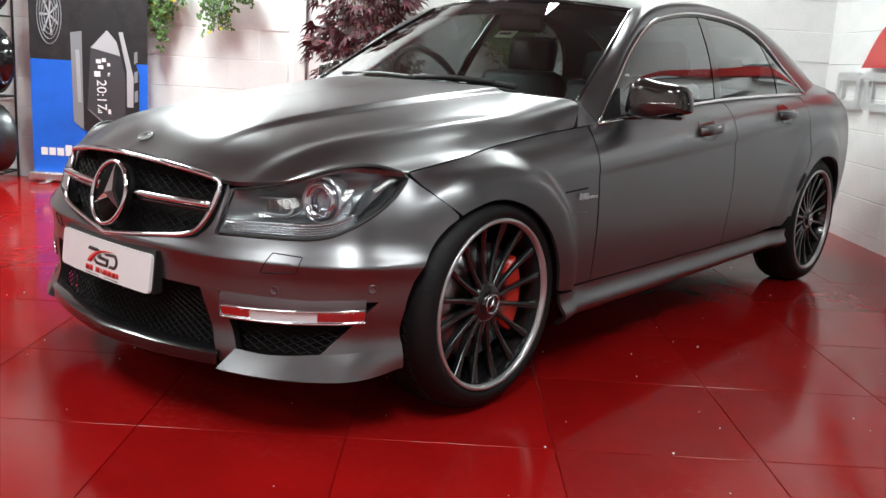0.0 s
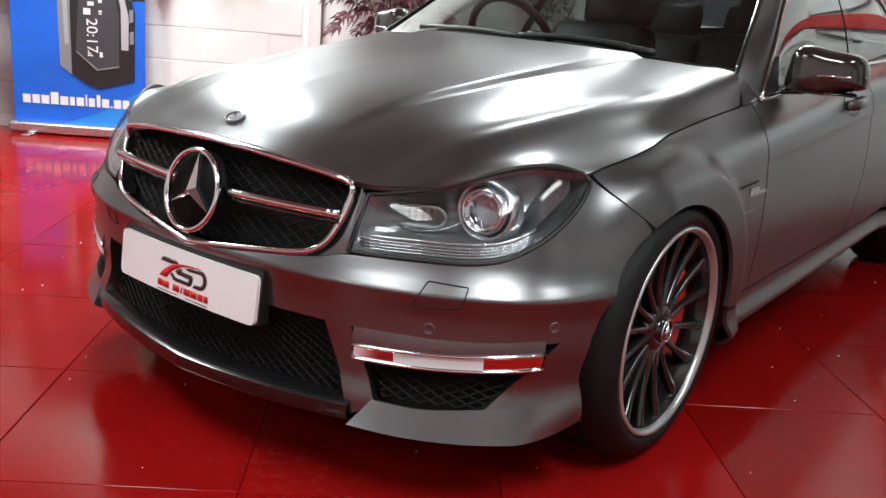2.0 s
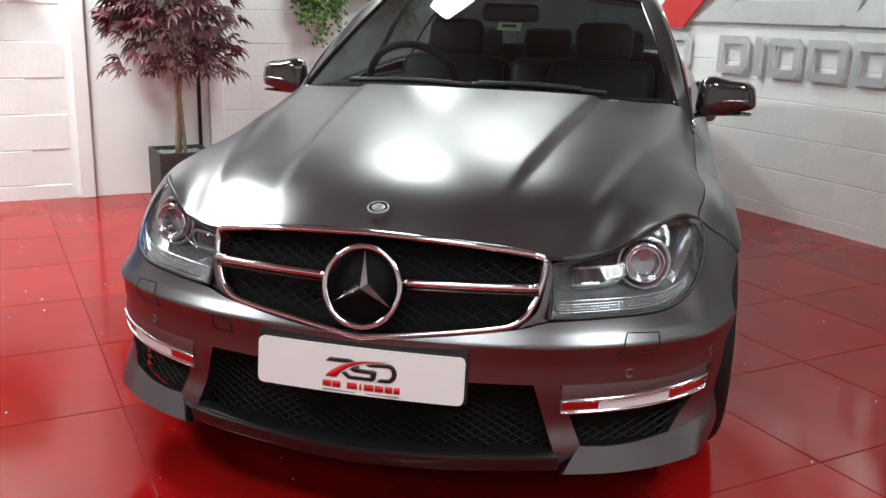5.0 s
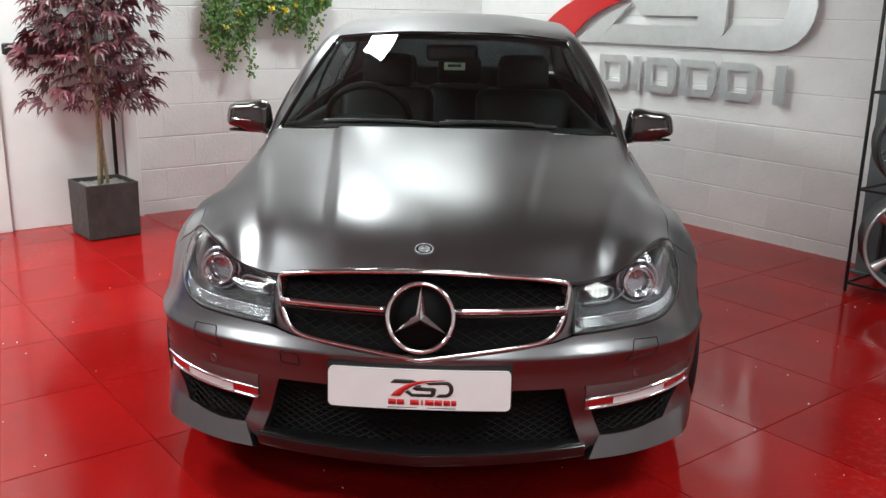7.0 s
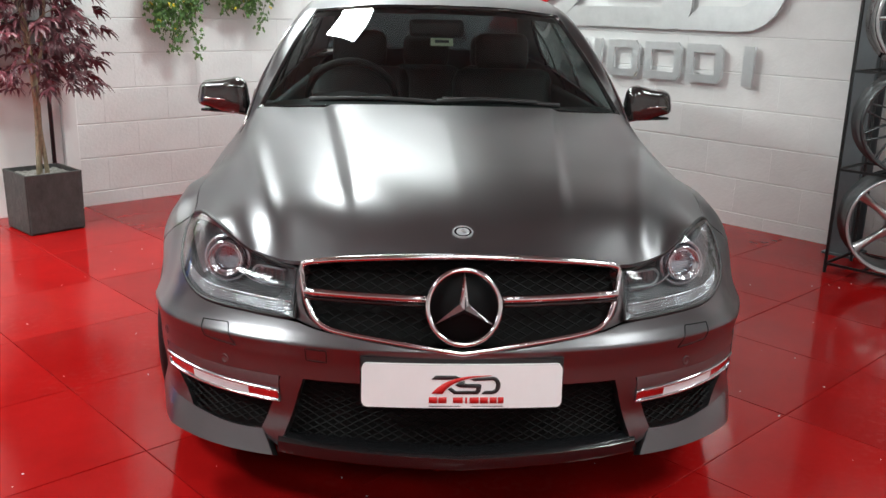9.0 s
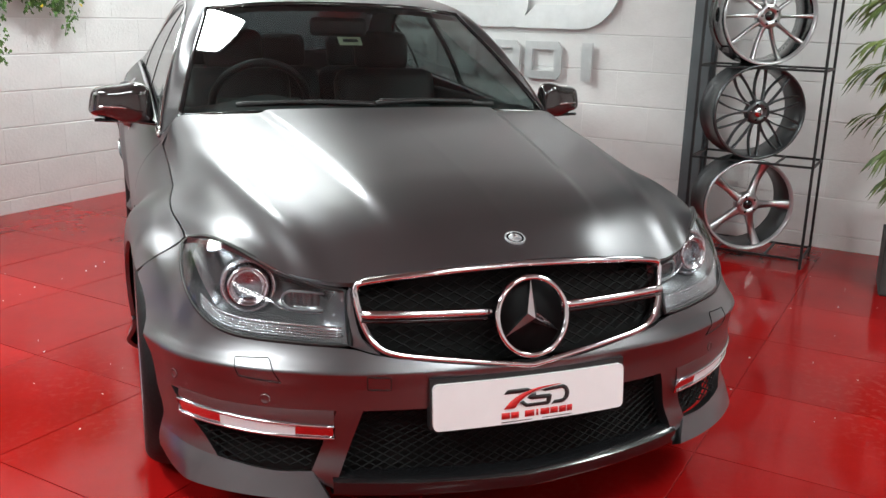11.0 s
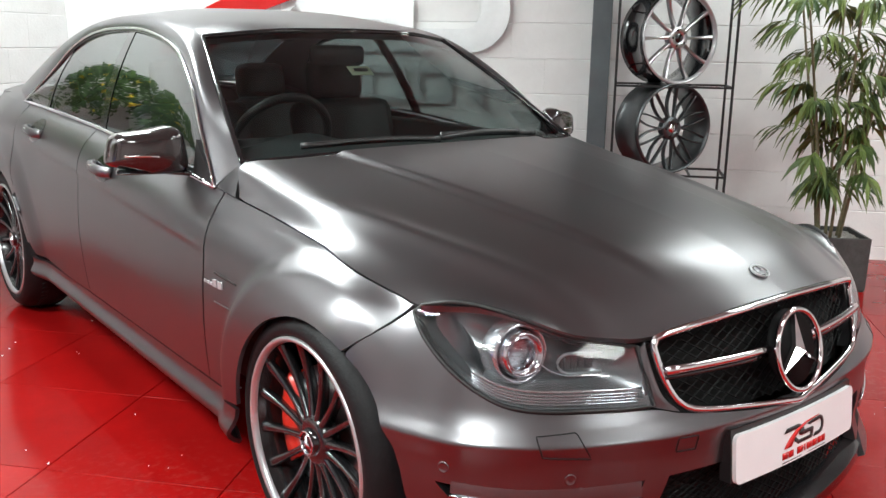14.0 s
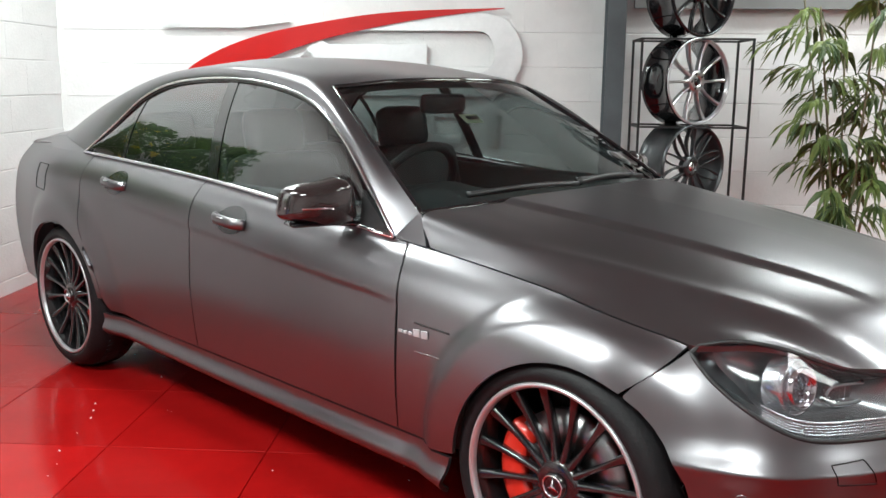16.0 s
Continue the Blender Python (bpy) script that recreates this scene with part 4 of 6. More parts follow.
def mark(at, parent, mats):
    """The dealer's mark as plain shapes: a red sweep and three dark hooked forms."""
    tr = lambda pts: [((u - 600) / 2118, 0.446 - (v - 130) / 1960) for u, v in pts]
    sweep = [(p.x, p.y) for p in spline([(437, 222, 0), (470, 190, 0), (530, 158, 0), (620, 136, 0), (750, 129, 0)], 14)] + [(p.x, p.y) for p in spline([(750, 131, 0), (640, 143, 0), (570, 164, 0), (525, 190, 0), (495, 222, 0)], 14)]
    part("mark_sweep", flat_shape(tr(sweep), at, 0.0022), mats[1], parent)
    part("mark_hook", flat_shape(tr([(436, 152), (458, 132), (560, 132), (588, 142), (545, 150), (520, 152)]), at, 0.0016), mats[0], parent)
    part("mark_hook", flat_shape(tr([(520, 200), (540, 190), (565, 208), (668, 208), (672, 192), (585, 190), (562, 180), (580, 165), (610, 158), (612, 172), (690, 173), (700, 180), (694, 212), (680, 224), (556, 224)]), at, 0.0016), mats[0], parent)
    arc_o = [(755 + 45 * math.cos(radians(a)), 180 - 44 * math.sin(radians(a))) for a in range(80, -91, -17)]
    arc_i = [(752 + 24 * math.cos(radians(a)), 180 - 27 * math.sin(radians(a))) for a in range(-80, 91, 20)]
    part("mark_hook", flat_shape(tr([(640, 150), (690, 142)] + arc_o + [(700, 224), (716, 208)] + arc_i + [(660, 158)]), at, 0.0016), mats[0], parent)


mark(plate_at, plate, (INK, RED))
for x0, x1 in ((-0.083, -0.062), (-0.059, -0.039), (-0.023, 0.001), (0.007, 0.012), (0.018, 0.041), (0.044, 0.064), (0.068, 0.086), (0.089, 0.103)):
    part("word_bar", flat_shape([(x0, 0.3745), (x1, 0.3745), (x1, 0.3895), (x0, 0.3895)], plate_at, 0.0014), RED, plate)
part("word_line", flat_shape([(-0.083, 0.3655), (0.101, 0.3655), (0.101, 0.3672), (-0.083, 0.3672)], plate_at, 0.0014), INK, plate)

# lower intakes
intake = empty("lower_intake")
intake.parent = car
tagged(intake, "black honeycomb lower air intake")


def mid_in(x, z):
    return 0.195 < z < 0.402 and abs(x) < 0.462 - (z - 0.205) * 0.30


bm = bmesh.new()
diamond_mesh(bm, mid_in, lambda x, z: body(ux(abs(x)) if abs(x) > 1e-6 else 0, z, -0.035).y, 0.034, -0.47, 0.47, 0.19, 0.41, 0.0023, 0.55)
part("intake_mesh", bm, MESH_BLACK, intake, smooth=False)
bm = bmesh.new()
rows = [[body(ux(abs(x)), z, -0.06) if x >= 0 else Vector((-body(ux(abs(x)), z, -0.06).x, body(ux(abs(x)), z, -0.06).y, z)) for x in [-0.5 + 0.02 * k for k in range(51)]] for z in (0.17, 0.3, 0.42)]
grid_faces(bm, rows)
part("intake_back", bm, DARK, intake)
bm = bmesh.new()
prof = [(-0.04, 0.243), (0.002, 0.238), (0.012, 0.230), (0.014, 0.206), (0.010, 0.197), (-0.004, 0.193), (-0.06, 0.195)]
rows = []
for o, z in prof:
    rows.append([Vector((x, body(ux(abs(x)), 0.24, 0.0).y - o - 0.016 * (1 - abs(x) / 0.468), z - 0.010 * (1 - abs(x) / 0.468))) for x in [-0.468 + 0.0234 * k for k in range(41)]])
grid_faces(bm, rows)
bmesh.ops.recalc_face_normals(bm, faces=bm.faces)
panel_object("front_splitter", bm, RIM_BLACK, car, "black front splitter lip")
for flip in (1, -1):
    S = lambda p: Vector((p.x * flip, p.y, p.z))
    si = empty("side_intake")
    si.parent = car
    bm = bmesh.new()

    def out_in(x, z):
        return 0.246 < z < 0.340 and 0.512 - (z - 0.25) * 0.4 < x < 0.715 + (z - 0.25) * 0.7
    diamond_mesh(bm, out_in, lambda x, z: body(ux(x), z, -0.030).y, 0.034, 0.45, 0.80, 0.24, 0.36, 0.0023, 0.55)
    for v in bm.verts:
        v.co = S(v.co)
    part("intake_mesh", bm, MESH_BLACK, si, smooth=False)
    bm = bmesh.new()
    rows = [[S(body(ux(x), z, -0.055)) for x in [0.44 + 0.0125 * k for k in range(30)]] for z in (0.21, 0.3, 0.42)]
    grid_faces(bm, rows)
    part("intake_back", bm, DARK, si)
    fog = empty("fog_lamp_strip")
    fog.parent = car
    tagged(fog, "chrome-framed clear lamp strip")
    ul = lambda f: ux(0.462 + (0.792 - 0.462) * f)
    zb_ = lambda f: 0.335 + 0.014 * f - 0.004 * math.sin(math.pi * f)
    zt_ = lambda f: 0.366 + 0.018 * f - 0.004 * math.sin(math.pi * f)
    for nm, f0, f1, mt in (("lamp_end", 0.0, 0.26, CHROME), ("lamp_glass", 0.26, 0.74, DRL), ("lamp_end", 0.74, 1.0, CHROME)):
        bm = bmesh.new()
        rows = []
        for j in range(4):
            rows.append([S(body(ul(f0 + (f1 - f0) * k / 10), zb_(f0 + (f1 - f0) * k / 10) + (zt_(f0) - zb_(f0)) * j / 3, 0.004)) for k in range(11)])
        skin(bm, rows, 0.03, flip)
        bmesh.ops.recalc_face_normals(bm, faces=bm.faces)
        panel_object(nm, bm, mt, fog, "bright chrome end" if mt is CHROME else "clear lamp")
    bm = bmesh.new()
    tube(bm, [S(body(ul(k / 20), zb_(k / 20), 0.005)) for k in range(21)] + [S(body(ul(1 - k / 20), zt_(1 - k / 20), 0.005)) for k in range(21)], 0.0045, 6, True)
    part("lamp_frame", bm, CHROME, fog, "chrome frame")
    bm = bmesh.new()
    rows = [[S(body(ul(k / 20), zt_(k / 20) + o, d)) for k in range(21)] for o, d in ((0.003, 0.004), (0.016, 0.003), (0.044, -0.003))]
    skin(bm, rows, 0.02, flip)
    bmesh.ops.recalc_face_normals(bm, faces=bm.faces)
    panel_object("lamp_brow", bm, PAINT, fog)
    # washer cover and parking sensors
    bm = bmesh.new()
    pts = [(0.575, 0.470), (0.66, 0.478), (0.672, 0.520), (0.60, 0.525)]
    ol = polyline([(ux(a), b, 0) for a, b in pts + pts[:1]], 40)
    tube(bm, [S(body(p.x, p.y, 0.0005)) for p in ol[:-1]], 0.0016, 5, True)
    part("washer_cover_gap", bm, SEAM, car)
    for xs, zs in ((0.61, 0.425), (0.80, 0.440)):
        bm = bmesh.new()
        c = body(ux(xs), zs)
        d = (c - body(ux(xs), zs, -0.05)).normalized()
        rt = d.to_track_quat("X", "Z").to_matrix()
        lathe(bm, [(0.001, 0.0130), (0.003, 0.0110), (0.0015, 0.0095), (0.0025, 0.0005)], 20)
        for v in bm.verts:
            v.co = S(c + rt @ v.co)
        part("parking_sensor", bm, PAINT, car)
bm = bmesh.new()
ol = polyline([(ux(a), b, 0) for a, b in [(0.335, 0.455), (0.39, 0.458), (0.39, 0.492), (0.335, 0.489), (0.335, 0.455)]], 30)
tube(bm, [Vector((-body(p.x, p.y, 0.0005).x, body(p.x, p.y, 0.0005).y, p.y)) for p in ol[:-1]], 0.0016, 5, True)
part("tow_eye_cover_gap", bm, SEAM, car)

# mirrors, handles, badges, wipers
for flip in (1, -1):
    S = lambda p: Vector((p.x * flip, p.y, p.z))
    mir = empty("door_mirror")
    mir.parent = car
    tagged(mir, "glossy carbon-fibre door mirror with chrome indicator line")
    bm = bmesh.new()
    rows = []
    C = Vector((0.875, 0.905, 0.952))
    for j in range(15):
        ph = -math.pi / 2 + math.pi * j / 14
        row = []
        for k in range(33):
            th = 2 * math.pi * k / 32
            cx, cz = math.copysign(abs(math.cos(th)) ** 0.40, math.cos(th)), math.copysign(abs(math.sin(th)) ** 0.42, math.sin(th))
            rr = math.cos(ph) ** 0.45
            x = cx * rr * (0.108 - 0.01 * cz)
            z = cz * rr * (0.062 + 0.012 * (x < 0) - 0.10 * (x > 0) * x)
            y = math.sin(ph) * (0.062 if ph < 0 else 0.045)
            row.append(S(C + Vector((x, y + 0.32 * x, z))))
        rows.append(row)
    grid_faces(bm, rows)
    bmesh.ops.remove_doubles(bm, verts=bm.verts, dist=0.0005)
    part("mirror_shell", bm, CARBON, mir, "glossy carbon-fibre shell")
    bm = bmesh.new()
    tube(bm, [S(C + Vector((-0.10, -0.052, -0.035))), S(C + Vector((0.0, -0.066 + 0.0, -0.012))), S(C + Vector((0.07, -0.034, -0.012))), S(C + Vector((0.105, 0.012, -0.01)))], 0.0035, 6)
    part("indicator_line", bm, CHROME, mir, "bright indicator line")
    bm = bmesh.new()
    box(bm, (0, 0, 0), (0.19, 0.085, 0.012), Matrix.Rotation(0.31 * flip, 3, "Z"), 0.006)
    for v in bm.verts:
        v.co += S(C + Vector((-0.008, 0, -0.063)))
    part("mirror_base", bm, GLOSS_BLACK, mir, "black mirror base")
    bm = bmesh.new()
    tube(bm, spline([S(C + Vector((-0.06, -0.01, -0.068))), S(C + Vector((-0.11, -0.045, -0.072))), S(C + Vector((-0.14, -0.06, -0.078)))], 8), 0.016, 8, False, (1, 0.6))
    part("mirror_arm", bm, GLOSS_BLACK, mir)
    bm = bmesh.new()
    tri = [(0.700, 0.0), (0.84, 0.0), (0.845, 0.105)]
    vs = []
    for o in (0.0, -0.012):
        vs.append([bm.verts.new(S(Vector((0.752 - 0.5 * dz * 0.35 + 0.006 + o, y, belt(y) + 0.006 + dz)))) for y, dz in tri])
    bm.faces.new(vs[0]), bm.faces.new(vs[1])
    for k in range(3):
        bm.faces.new((vs[0][k], vs[0][(k + 1) % 3], vs[1][(k + 1) % 3], vs[1][k]))
    part("mirror_triangle", bm, BLACK, mir, "black corner trim", smooth=False)
    for yh, zh, nm in ((1.430, 0.832, "front_door_handle"), (2.275, 0.888, "rear_door_handle")):
        h = empty(nm)
        h.parent = car
        xs = side_x(yh, zh)
        # flush black oval: the dark of the hollow behind the grip, as colour
        bm = bmesh.new()
        rows = []
        for j in range(7):
            r = 1 - j / 6
            rows.append([S(Vector((side_x(yh + 0.082 * r * math.cos(t), zh + 0.047 * r * math.sin(t)) + 0.002, yh + 0.082 * r * math.cos(t), zh + 0.047 * r * math.sin(t)))) for t in [2 * math.pi * k / 28 for k in range(29)]])
        grid_faces(bm, rows)
        part("handle_recess_shade", bm, GLOSS_BLACK, h, "flat black oval for the shade in the handle recess")
        bm = bmesh.new()
        tube(bm, spline([S(Vector((xs + 0.004, yh - 0.085, zh - 0.008))), S(Vector((xs + 0.030, yh - 0.055, zh - 0.004))), S(Vector((xs + 0.036, yh, zh + 0.002))), S(Vector((xs + 0.028, yh + 0.06, zh + 0.004))), S(Vector((xs + 0.004, yh + 0.088, zh + 0.004)))], 16), 0.019, 10, False, (0.6, 1.0))
        part("handle_grip", bm, PAINT, h)
        bm = bmesh.new()
        tube(bm, spline([S(Vector((xs + 0.036, yh - 0.055, zh + 0.006))), S(Vector((xs + 0.043, yh, zh + 0.012))), S(Vector((xs + 0.036, yh + 0.06, zh + 0.012)))], 8), 0.0035, 6)
        part("handle_trim", bm, CHROME, h, "chrome strip")
    badge = empty("wing_badge")
    badge.parent = car
    tagged(badge, "small chrome wing badge")
    yy = 0.445
    for wd, ht in ((0.026, 0.022), (0.026, 0.022), (0.016, 0.010), (0.016, 0.010), (0.016, 0.010)):
        bm = bmesh.new()
        box(bm, S(Vector((side_x(yy, 0.628) + 0.003, yy + wd / 2, 0.618 + ht / 2))), (0.005, wd, ht), Matrix.Rotation(-0.1, 3, "X"), 0.002)
        part("badge_bar", bm, BADGE, badge, smooth=False)
        yy += wd + 0.004
    bm = bmesh.new()
    tube(bm, [S(Vector((side_x(y, 0.655 + (y - 0.5) * 0.05) + 0.0005, y, 0.655 + (y - 0.5) * 0.05))) for y in [0.37 + 0.012 * k for k in range(12)]], 0.003, 5)
    part("wing_vent_line", bm, SEAM, car)
    bm = bmesh.new()
    tube(bm, [S(Vector((side_x(y, 0.575) + 0.0005, y, 0.575 + 0.0 * y))) for y in [0.40 + 0.012 * k for k in range(9)]], 0.0022, 5)
    part("wing_vent_line", bm, PAINT, car)

# wipers
for pts in ([(-0.02, 0.560, 0.972), (-0.20, 0.585, 0.978), (-0.42, 0.615, 0.972), (-0.50, 0.632, 0.968)], [(-0.02, 0.558, 0.976), (0.16, 0.570, 0.984), (0.36, 0.590, 0.976)], [(0.45, 0.60, 0.965), (0.25, 0.585, 0.978), (0.0, 0.58, 0.982)]):
    bm = bmesh.new()
    tube(bm, spline(pts, 16), 0.009, 6, False, (1, 1.2))
    part("wiper", bm, BLACK, car, "black wiper arm and blade")
bm = bmesh.new()
rows = [[Vector((x, 0.50 + 0.15 * (x / 0.7) ** 2 * 0.8 + o, z - 0.03 * (x / 0.7) ** 2)) for x in [-0.70 + 0.05 * k for k in range(29)]] for o, z in ((0.0, 0.930), (0.03, 0.935), (0.08, 0.945))]
grid_faces(bm, rows)
part("scuttle_panel", bm, BLACK, car, "black scuttle below windscreen")

# screen border
bm = bmesh.new()
bd = [screen[0][k] for k in range(len(screen[0]))] + [r[-1] for r in screen[1:]] + [p for p in reversed(screen[-1])][1:] + [r[0] for r in reversed(screen[1:-1])]
tube(bm, [p + Vector((0, 0, -0.003)) for p in bd], 0.011, 6, True)
part("screen_seal", bm, GLOSS_BLACK, car, "black windscreen seal")

# interior
cabin = empty("cabin")
cabin.parent = car
tagged(cabin, "dark leather interior with dashboard and seats")
bm = bmesh.new()
prof = [(0.62, 0.90), (0.72, 0.925), (0.86, 0.93), (0.97, 0.90), (1.02, 0.82), (1.02, 0.60), (1.0, 0.35)]
grid_faces(bm, [[Vector((x, y + 0.05 * (x / 0.7) ** 2, z + 0.05 * math.exp(-((x + 0.36) / 0.16) ** 2) * (0.8 < y < 1.0))) for x in [-0.70 + 0.05 * k for k in range(29)]] for y, z in prof])
part("dashboard", bm, DASH, cabin, "dark grey dashboard")
bm = bmesh.new()
sw = Matrix.Rotation(radians(-62), 3, "X")
tube(bm, [Vector((-0.36, 1.02, 0.93)) + sw @ Vector((0.185 * math.cos(t), 0.185 * math.sin(t), 0)) for t in [2 * math.pi * k / 40 for k in range(40)]], 0.016, 8, True)
steer = part("steering_wheel", bm, LEATHER, cabin, "black leather steering wheel")
bm = bmesh.new()
box(bm, (-0.36, 1.0, 0.915), (0.34, 0.05, 0.10), sw, 0.02)
part("wheel_hub", bm, DASH, steer)


def seat(x, y, w, hb):
    s_ = empty("seat")
    s_.parent = cabin
    bm = bmesh.new()
    box(bm, (x, y, 0.45), (w, 0.5, 0.18), None, 0.06)
    part("seat_base", bm, LEATHER, s_)
    bm = bmesh.new()
    box(bm, (x, y + 0.28, 0.45 + hb / 2), (w, 0.16, hb), Matrix.Rotation(radians(-16), 3, "X"), 0.06)
    part("seat_back", bm, LEATHER, s_)
    bm = bmesh.new()
    box(bm, (x, y + 0.28 + hb * 0.22, 0.47 + hb + 0.05), (0.27, 0.11, 0.19), Matrix.Rotation(radians(-10), 3, "X"), 0.045)
    part("headrest", bm, LEATHER, s_)


for x in (-0.36, 0.36):
    seat(x, 1.42, 0.50, 0.58)
for x in (-0.40, 0.0, 0.40):
    seat(x, 2.22, 0.40, 0.54)
for x in (-0.66, 0.66):
    bm = bmesh.new()
    box(bm, (x, 1.75, 0.72), (0.05, 2.1, 0.42), None, 0.02)
    part("door_card", bm, DASH, cabin, "dark door trim")
bm = bmesh.new()
box(bm, (0, 2.85, 0.90), (1.2, 0.6, 0.04), None, 0.01)
part("parcel_shelf", bm, DASH, cabin)
bm = bmesh.new()
box(bm, (0, 1.22, 1.225), (0.24, 0.035, 0.075), None, 0.02)
part("interior_mirror", bm, BLACK, cabin, "black rear-view mirror")
bm = bmesh.new()
rows = [[p + Vector((0, 0, -0.035)) for p in r] for r in roof]
grid_faces(bm, rows)
part("headlining", bm, DASH, cabin, "grey headlining")
bm = bmesh.new()
box(bm, (0.018, 1.088, 1.172), (0.095, 0.003, 0.052), Matrix.Rotation(radians(-55), 3, "X"), 0.001)
tag = part("hanging_tag", bm, material("pale_green_card", (0.55, 0.6, 0.42), 0.5), cabin, "small pale green card tag")
bm = bmesh.new()
box(bm, (0.018, 1.084, 1.176), (0.06, 0.003, 0.016), Matrix.Rotation(radians(-55), 3, "X"), 0.0)
part("tag_mark", bm, INK, tag)

# fuel flap outline on the car's right rear quarter
bm = bmesh.new()
ol = polyline([(2.93, 0.80, 0), (3.06, 0.805, 0), (3.075, 0.915, 0), (2.945, 0.915, 0), (2.93, 0.80, 0)], 44)
tube(bm, [Vector((-side_x(p.x, p.y) - 0.0006, p.x, p.y)) for p in ol[:-1]], 0.0018, 5, True)
part("fuel_flap_gap", bm, SEAM, car)

from mathutils.geometry import tessellate_polygon

# ---- things in the room ----
def frame_of(a, b, z=0.0, turn=0.0):
    """A pose whose x runs along the sign wall, y out along the plant wall, turned about z."""
    m = Matrix((( DR.x, DL.x, 0), (DR.y, DL.y, 0), (0, 0, 1)))
    if m.determinant() < 0:
        m = Matrix(((-DR.x, DL.x, 0), (-DR.y, DL.y, 0), (0, 0, 1)))
    return Matrix.Translation(room(a, b, z)) @ m.to_4x4() @ Matrix.Rotation(turn, 4, "Z")


def frame_n(b, z=0.0, out=0.0):
    """A pose on the plant wall: x out of the wall, y towards the corner."""
    m = Matrix(((DR.x, -DL.x, 0), (DR.y, -DL.y, 0), (0, 0, 1)))
    return Matrix.Translation(room(WALL_N + out, b, z)) @ m.to_4x4()


STONE = material("dark_fibre_clay", (0.055, 0.053, 0.052), 0.75, noise_scale=9, vary=0.35, bump=0.5, bump_scale=35)
SOIL = material("grey_gravel", (0.30, 0.29, 0.27), 0.9, noise_scale=60, vary=0.5, bump=0.8, bump_scale=90)
BARK = material("pale_stem", (0.33, 0.27, 0.18), 0.8, noise_scale=30, vary=0.3, bump=0.4, bump_scale=60)
STEM = material("palm_stem", (0.16, 0.14, 0.08), 0.7, noise_scale=40, vary=0.3, bump=0.3, bump_scale=60)


def leaf_material(name, c1, c2):
    m = material(name, c1, 0.5)
    nt = m.node_tree
    g = nt.nodes.new("ShaderNodeNewGeometry")
    r = nt.nodes.new("ShaderNodeValToRGB")
    r.color_ramp.elements[0].color = (*c1, 1)
    r.color_ramp.elements[1].color = (*c2, 1)
    nt.links.new(g.outputs["Random Per Island"], r.inputs["Fac"])
    nt.links.new(r.outputs["Color"], nt.nodes["Principled BSDF"].inputs["Base Color"])
    return m


RED_LEAF = leaf_material("dark_red_leaf", (0.04, 0.008, 0.013), (0.14, 0.022, 0.034))
PALM_LEAF = leaf_material("palm_leaf", (0.026, 0.055, 0.014), (0.17, 0.22, 0.055))
IVY_LEAF = leaf_material("ivy_leaf", (0.025, 0.075, 0.012), (0.11, 0.22, 0.04))
YELLOW = leaf_material("yellow_bloom", (0.75, 0.52, 0.02), (0.85, 0.68, 0.05))
STEEL = material("grey_painted_steel", (0.10, 0.115, 0.125), 0.5, noise_scale=8, vary=0.12, bump=0.1, bump_scale=40)
RACK = material("black_steel_rod", (0.01, 0.01, 0.011), 0.45)
SIGN_STEEL = material("brushed_steel", (0.72, 0.73, 0.74), 0.38, 0.85, noise_scale=14, vary=0.06)
SIGN_RED = material("gloss_red_acrylic", (0.55, 0.012, 0.012), 0.2, coat=0.4)
SIGN_SIDE = material("sign_edge_grey", (0.25, 0.25, 0.26), 0.45, 0.8)
BAND_GREY = material("grey_band", (0.20, 0.20, 0.20), 0.6, noise_scale=4, vary=0.08)
DOORM = material("white_door_paint", (0.80, 0.80, 0.80), 0.4, noise_scale=4, vary=0.03, bump=0.05, bump_scale=30)


def planter(m, w, h, label):
    p = empty("planter", m)
    tagged(p, label, "planter")
    bm = bmesh.new()
    prof = [(w * 0.94, 0.0), (w, 0.012), (w * 1.02, h - 0.004), (w * 1.015, h), (w * 0.92, h), (w * 0.91, h - 0.05)]
    rows = []
    for s_, z in prof:
        rows.append([bm.verts.new((s_ / 2 * sx, s_ / 2 * sy, z)) for sx, sy in ((-1, -1), (1, -1), (1, 1), (-1, 1))])
    for a, b in zip(rows, rows[1:]):
        for k in range(4):
            bm.faces.new((a[k], a[(k + 1) % 4], b[(k + 1) % 4], b[k]))
    bm.faces.new(rows[0])
    bmesh.ops.bevel(bm, geom=[e for e in bm.edges if abs(e.verts[0].co.z - e.verts[1].co.z) > 0.1], offset=0.008, segments=2, affect="EDGES")
    part("pot", bm, STONE, p, "dark grey square pot", smooth=False)
    bm = bmesh.new()
    n = 14
    rows = [[Vector((w * 0.92 * (i / n - 0.5), w * 0.92 * (j / n - 0.5), h - 0.03 + 0.012 * random.random())) for i in range(n + 1)] for j in range(n + 1)]
    grid_faces(bm, rows)
    part("gravel", bm, SOIL, p, "pale gravel topping")
    return p


def blade(bm, base, tip, width, normal, sag=0.0):
    d = tip - base
    s_ = d.cross(normal)
    if s_.length < 1e-6:
        return
    s_ = s_.normalized() * width
    mid = base + d * 0.45 + Vector((0, 0, sag * 0.3))
    q = base + d * 0.75
    v = [bm.verts.new(base), bm.verts.new(mid + s_), bm.verts.new(q + s_ * 0.6), bm.verts.new(tip + Vector((0, 0, -sag))), bm.verts.new(q - s_ * 0.6), bm.verts.new(mid - s_), bm.verts.new(mid + normal * width * 0.25)]
    bm.faces.new((v[0], v[1], v[6])), bm.faces.new((v[0], v[6], v[5]))
    bm.faces.new((v[6], v[1], v[2], v[3])), bm.faces.new((v[6], v[3], v[4], v[5]))


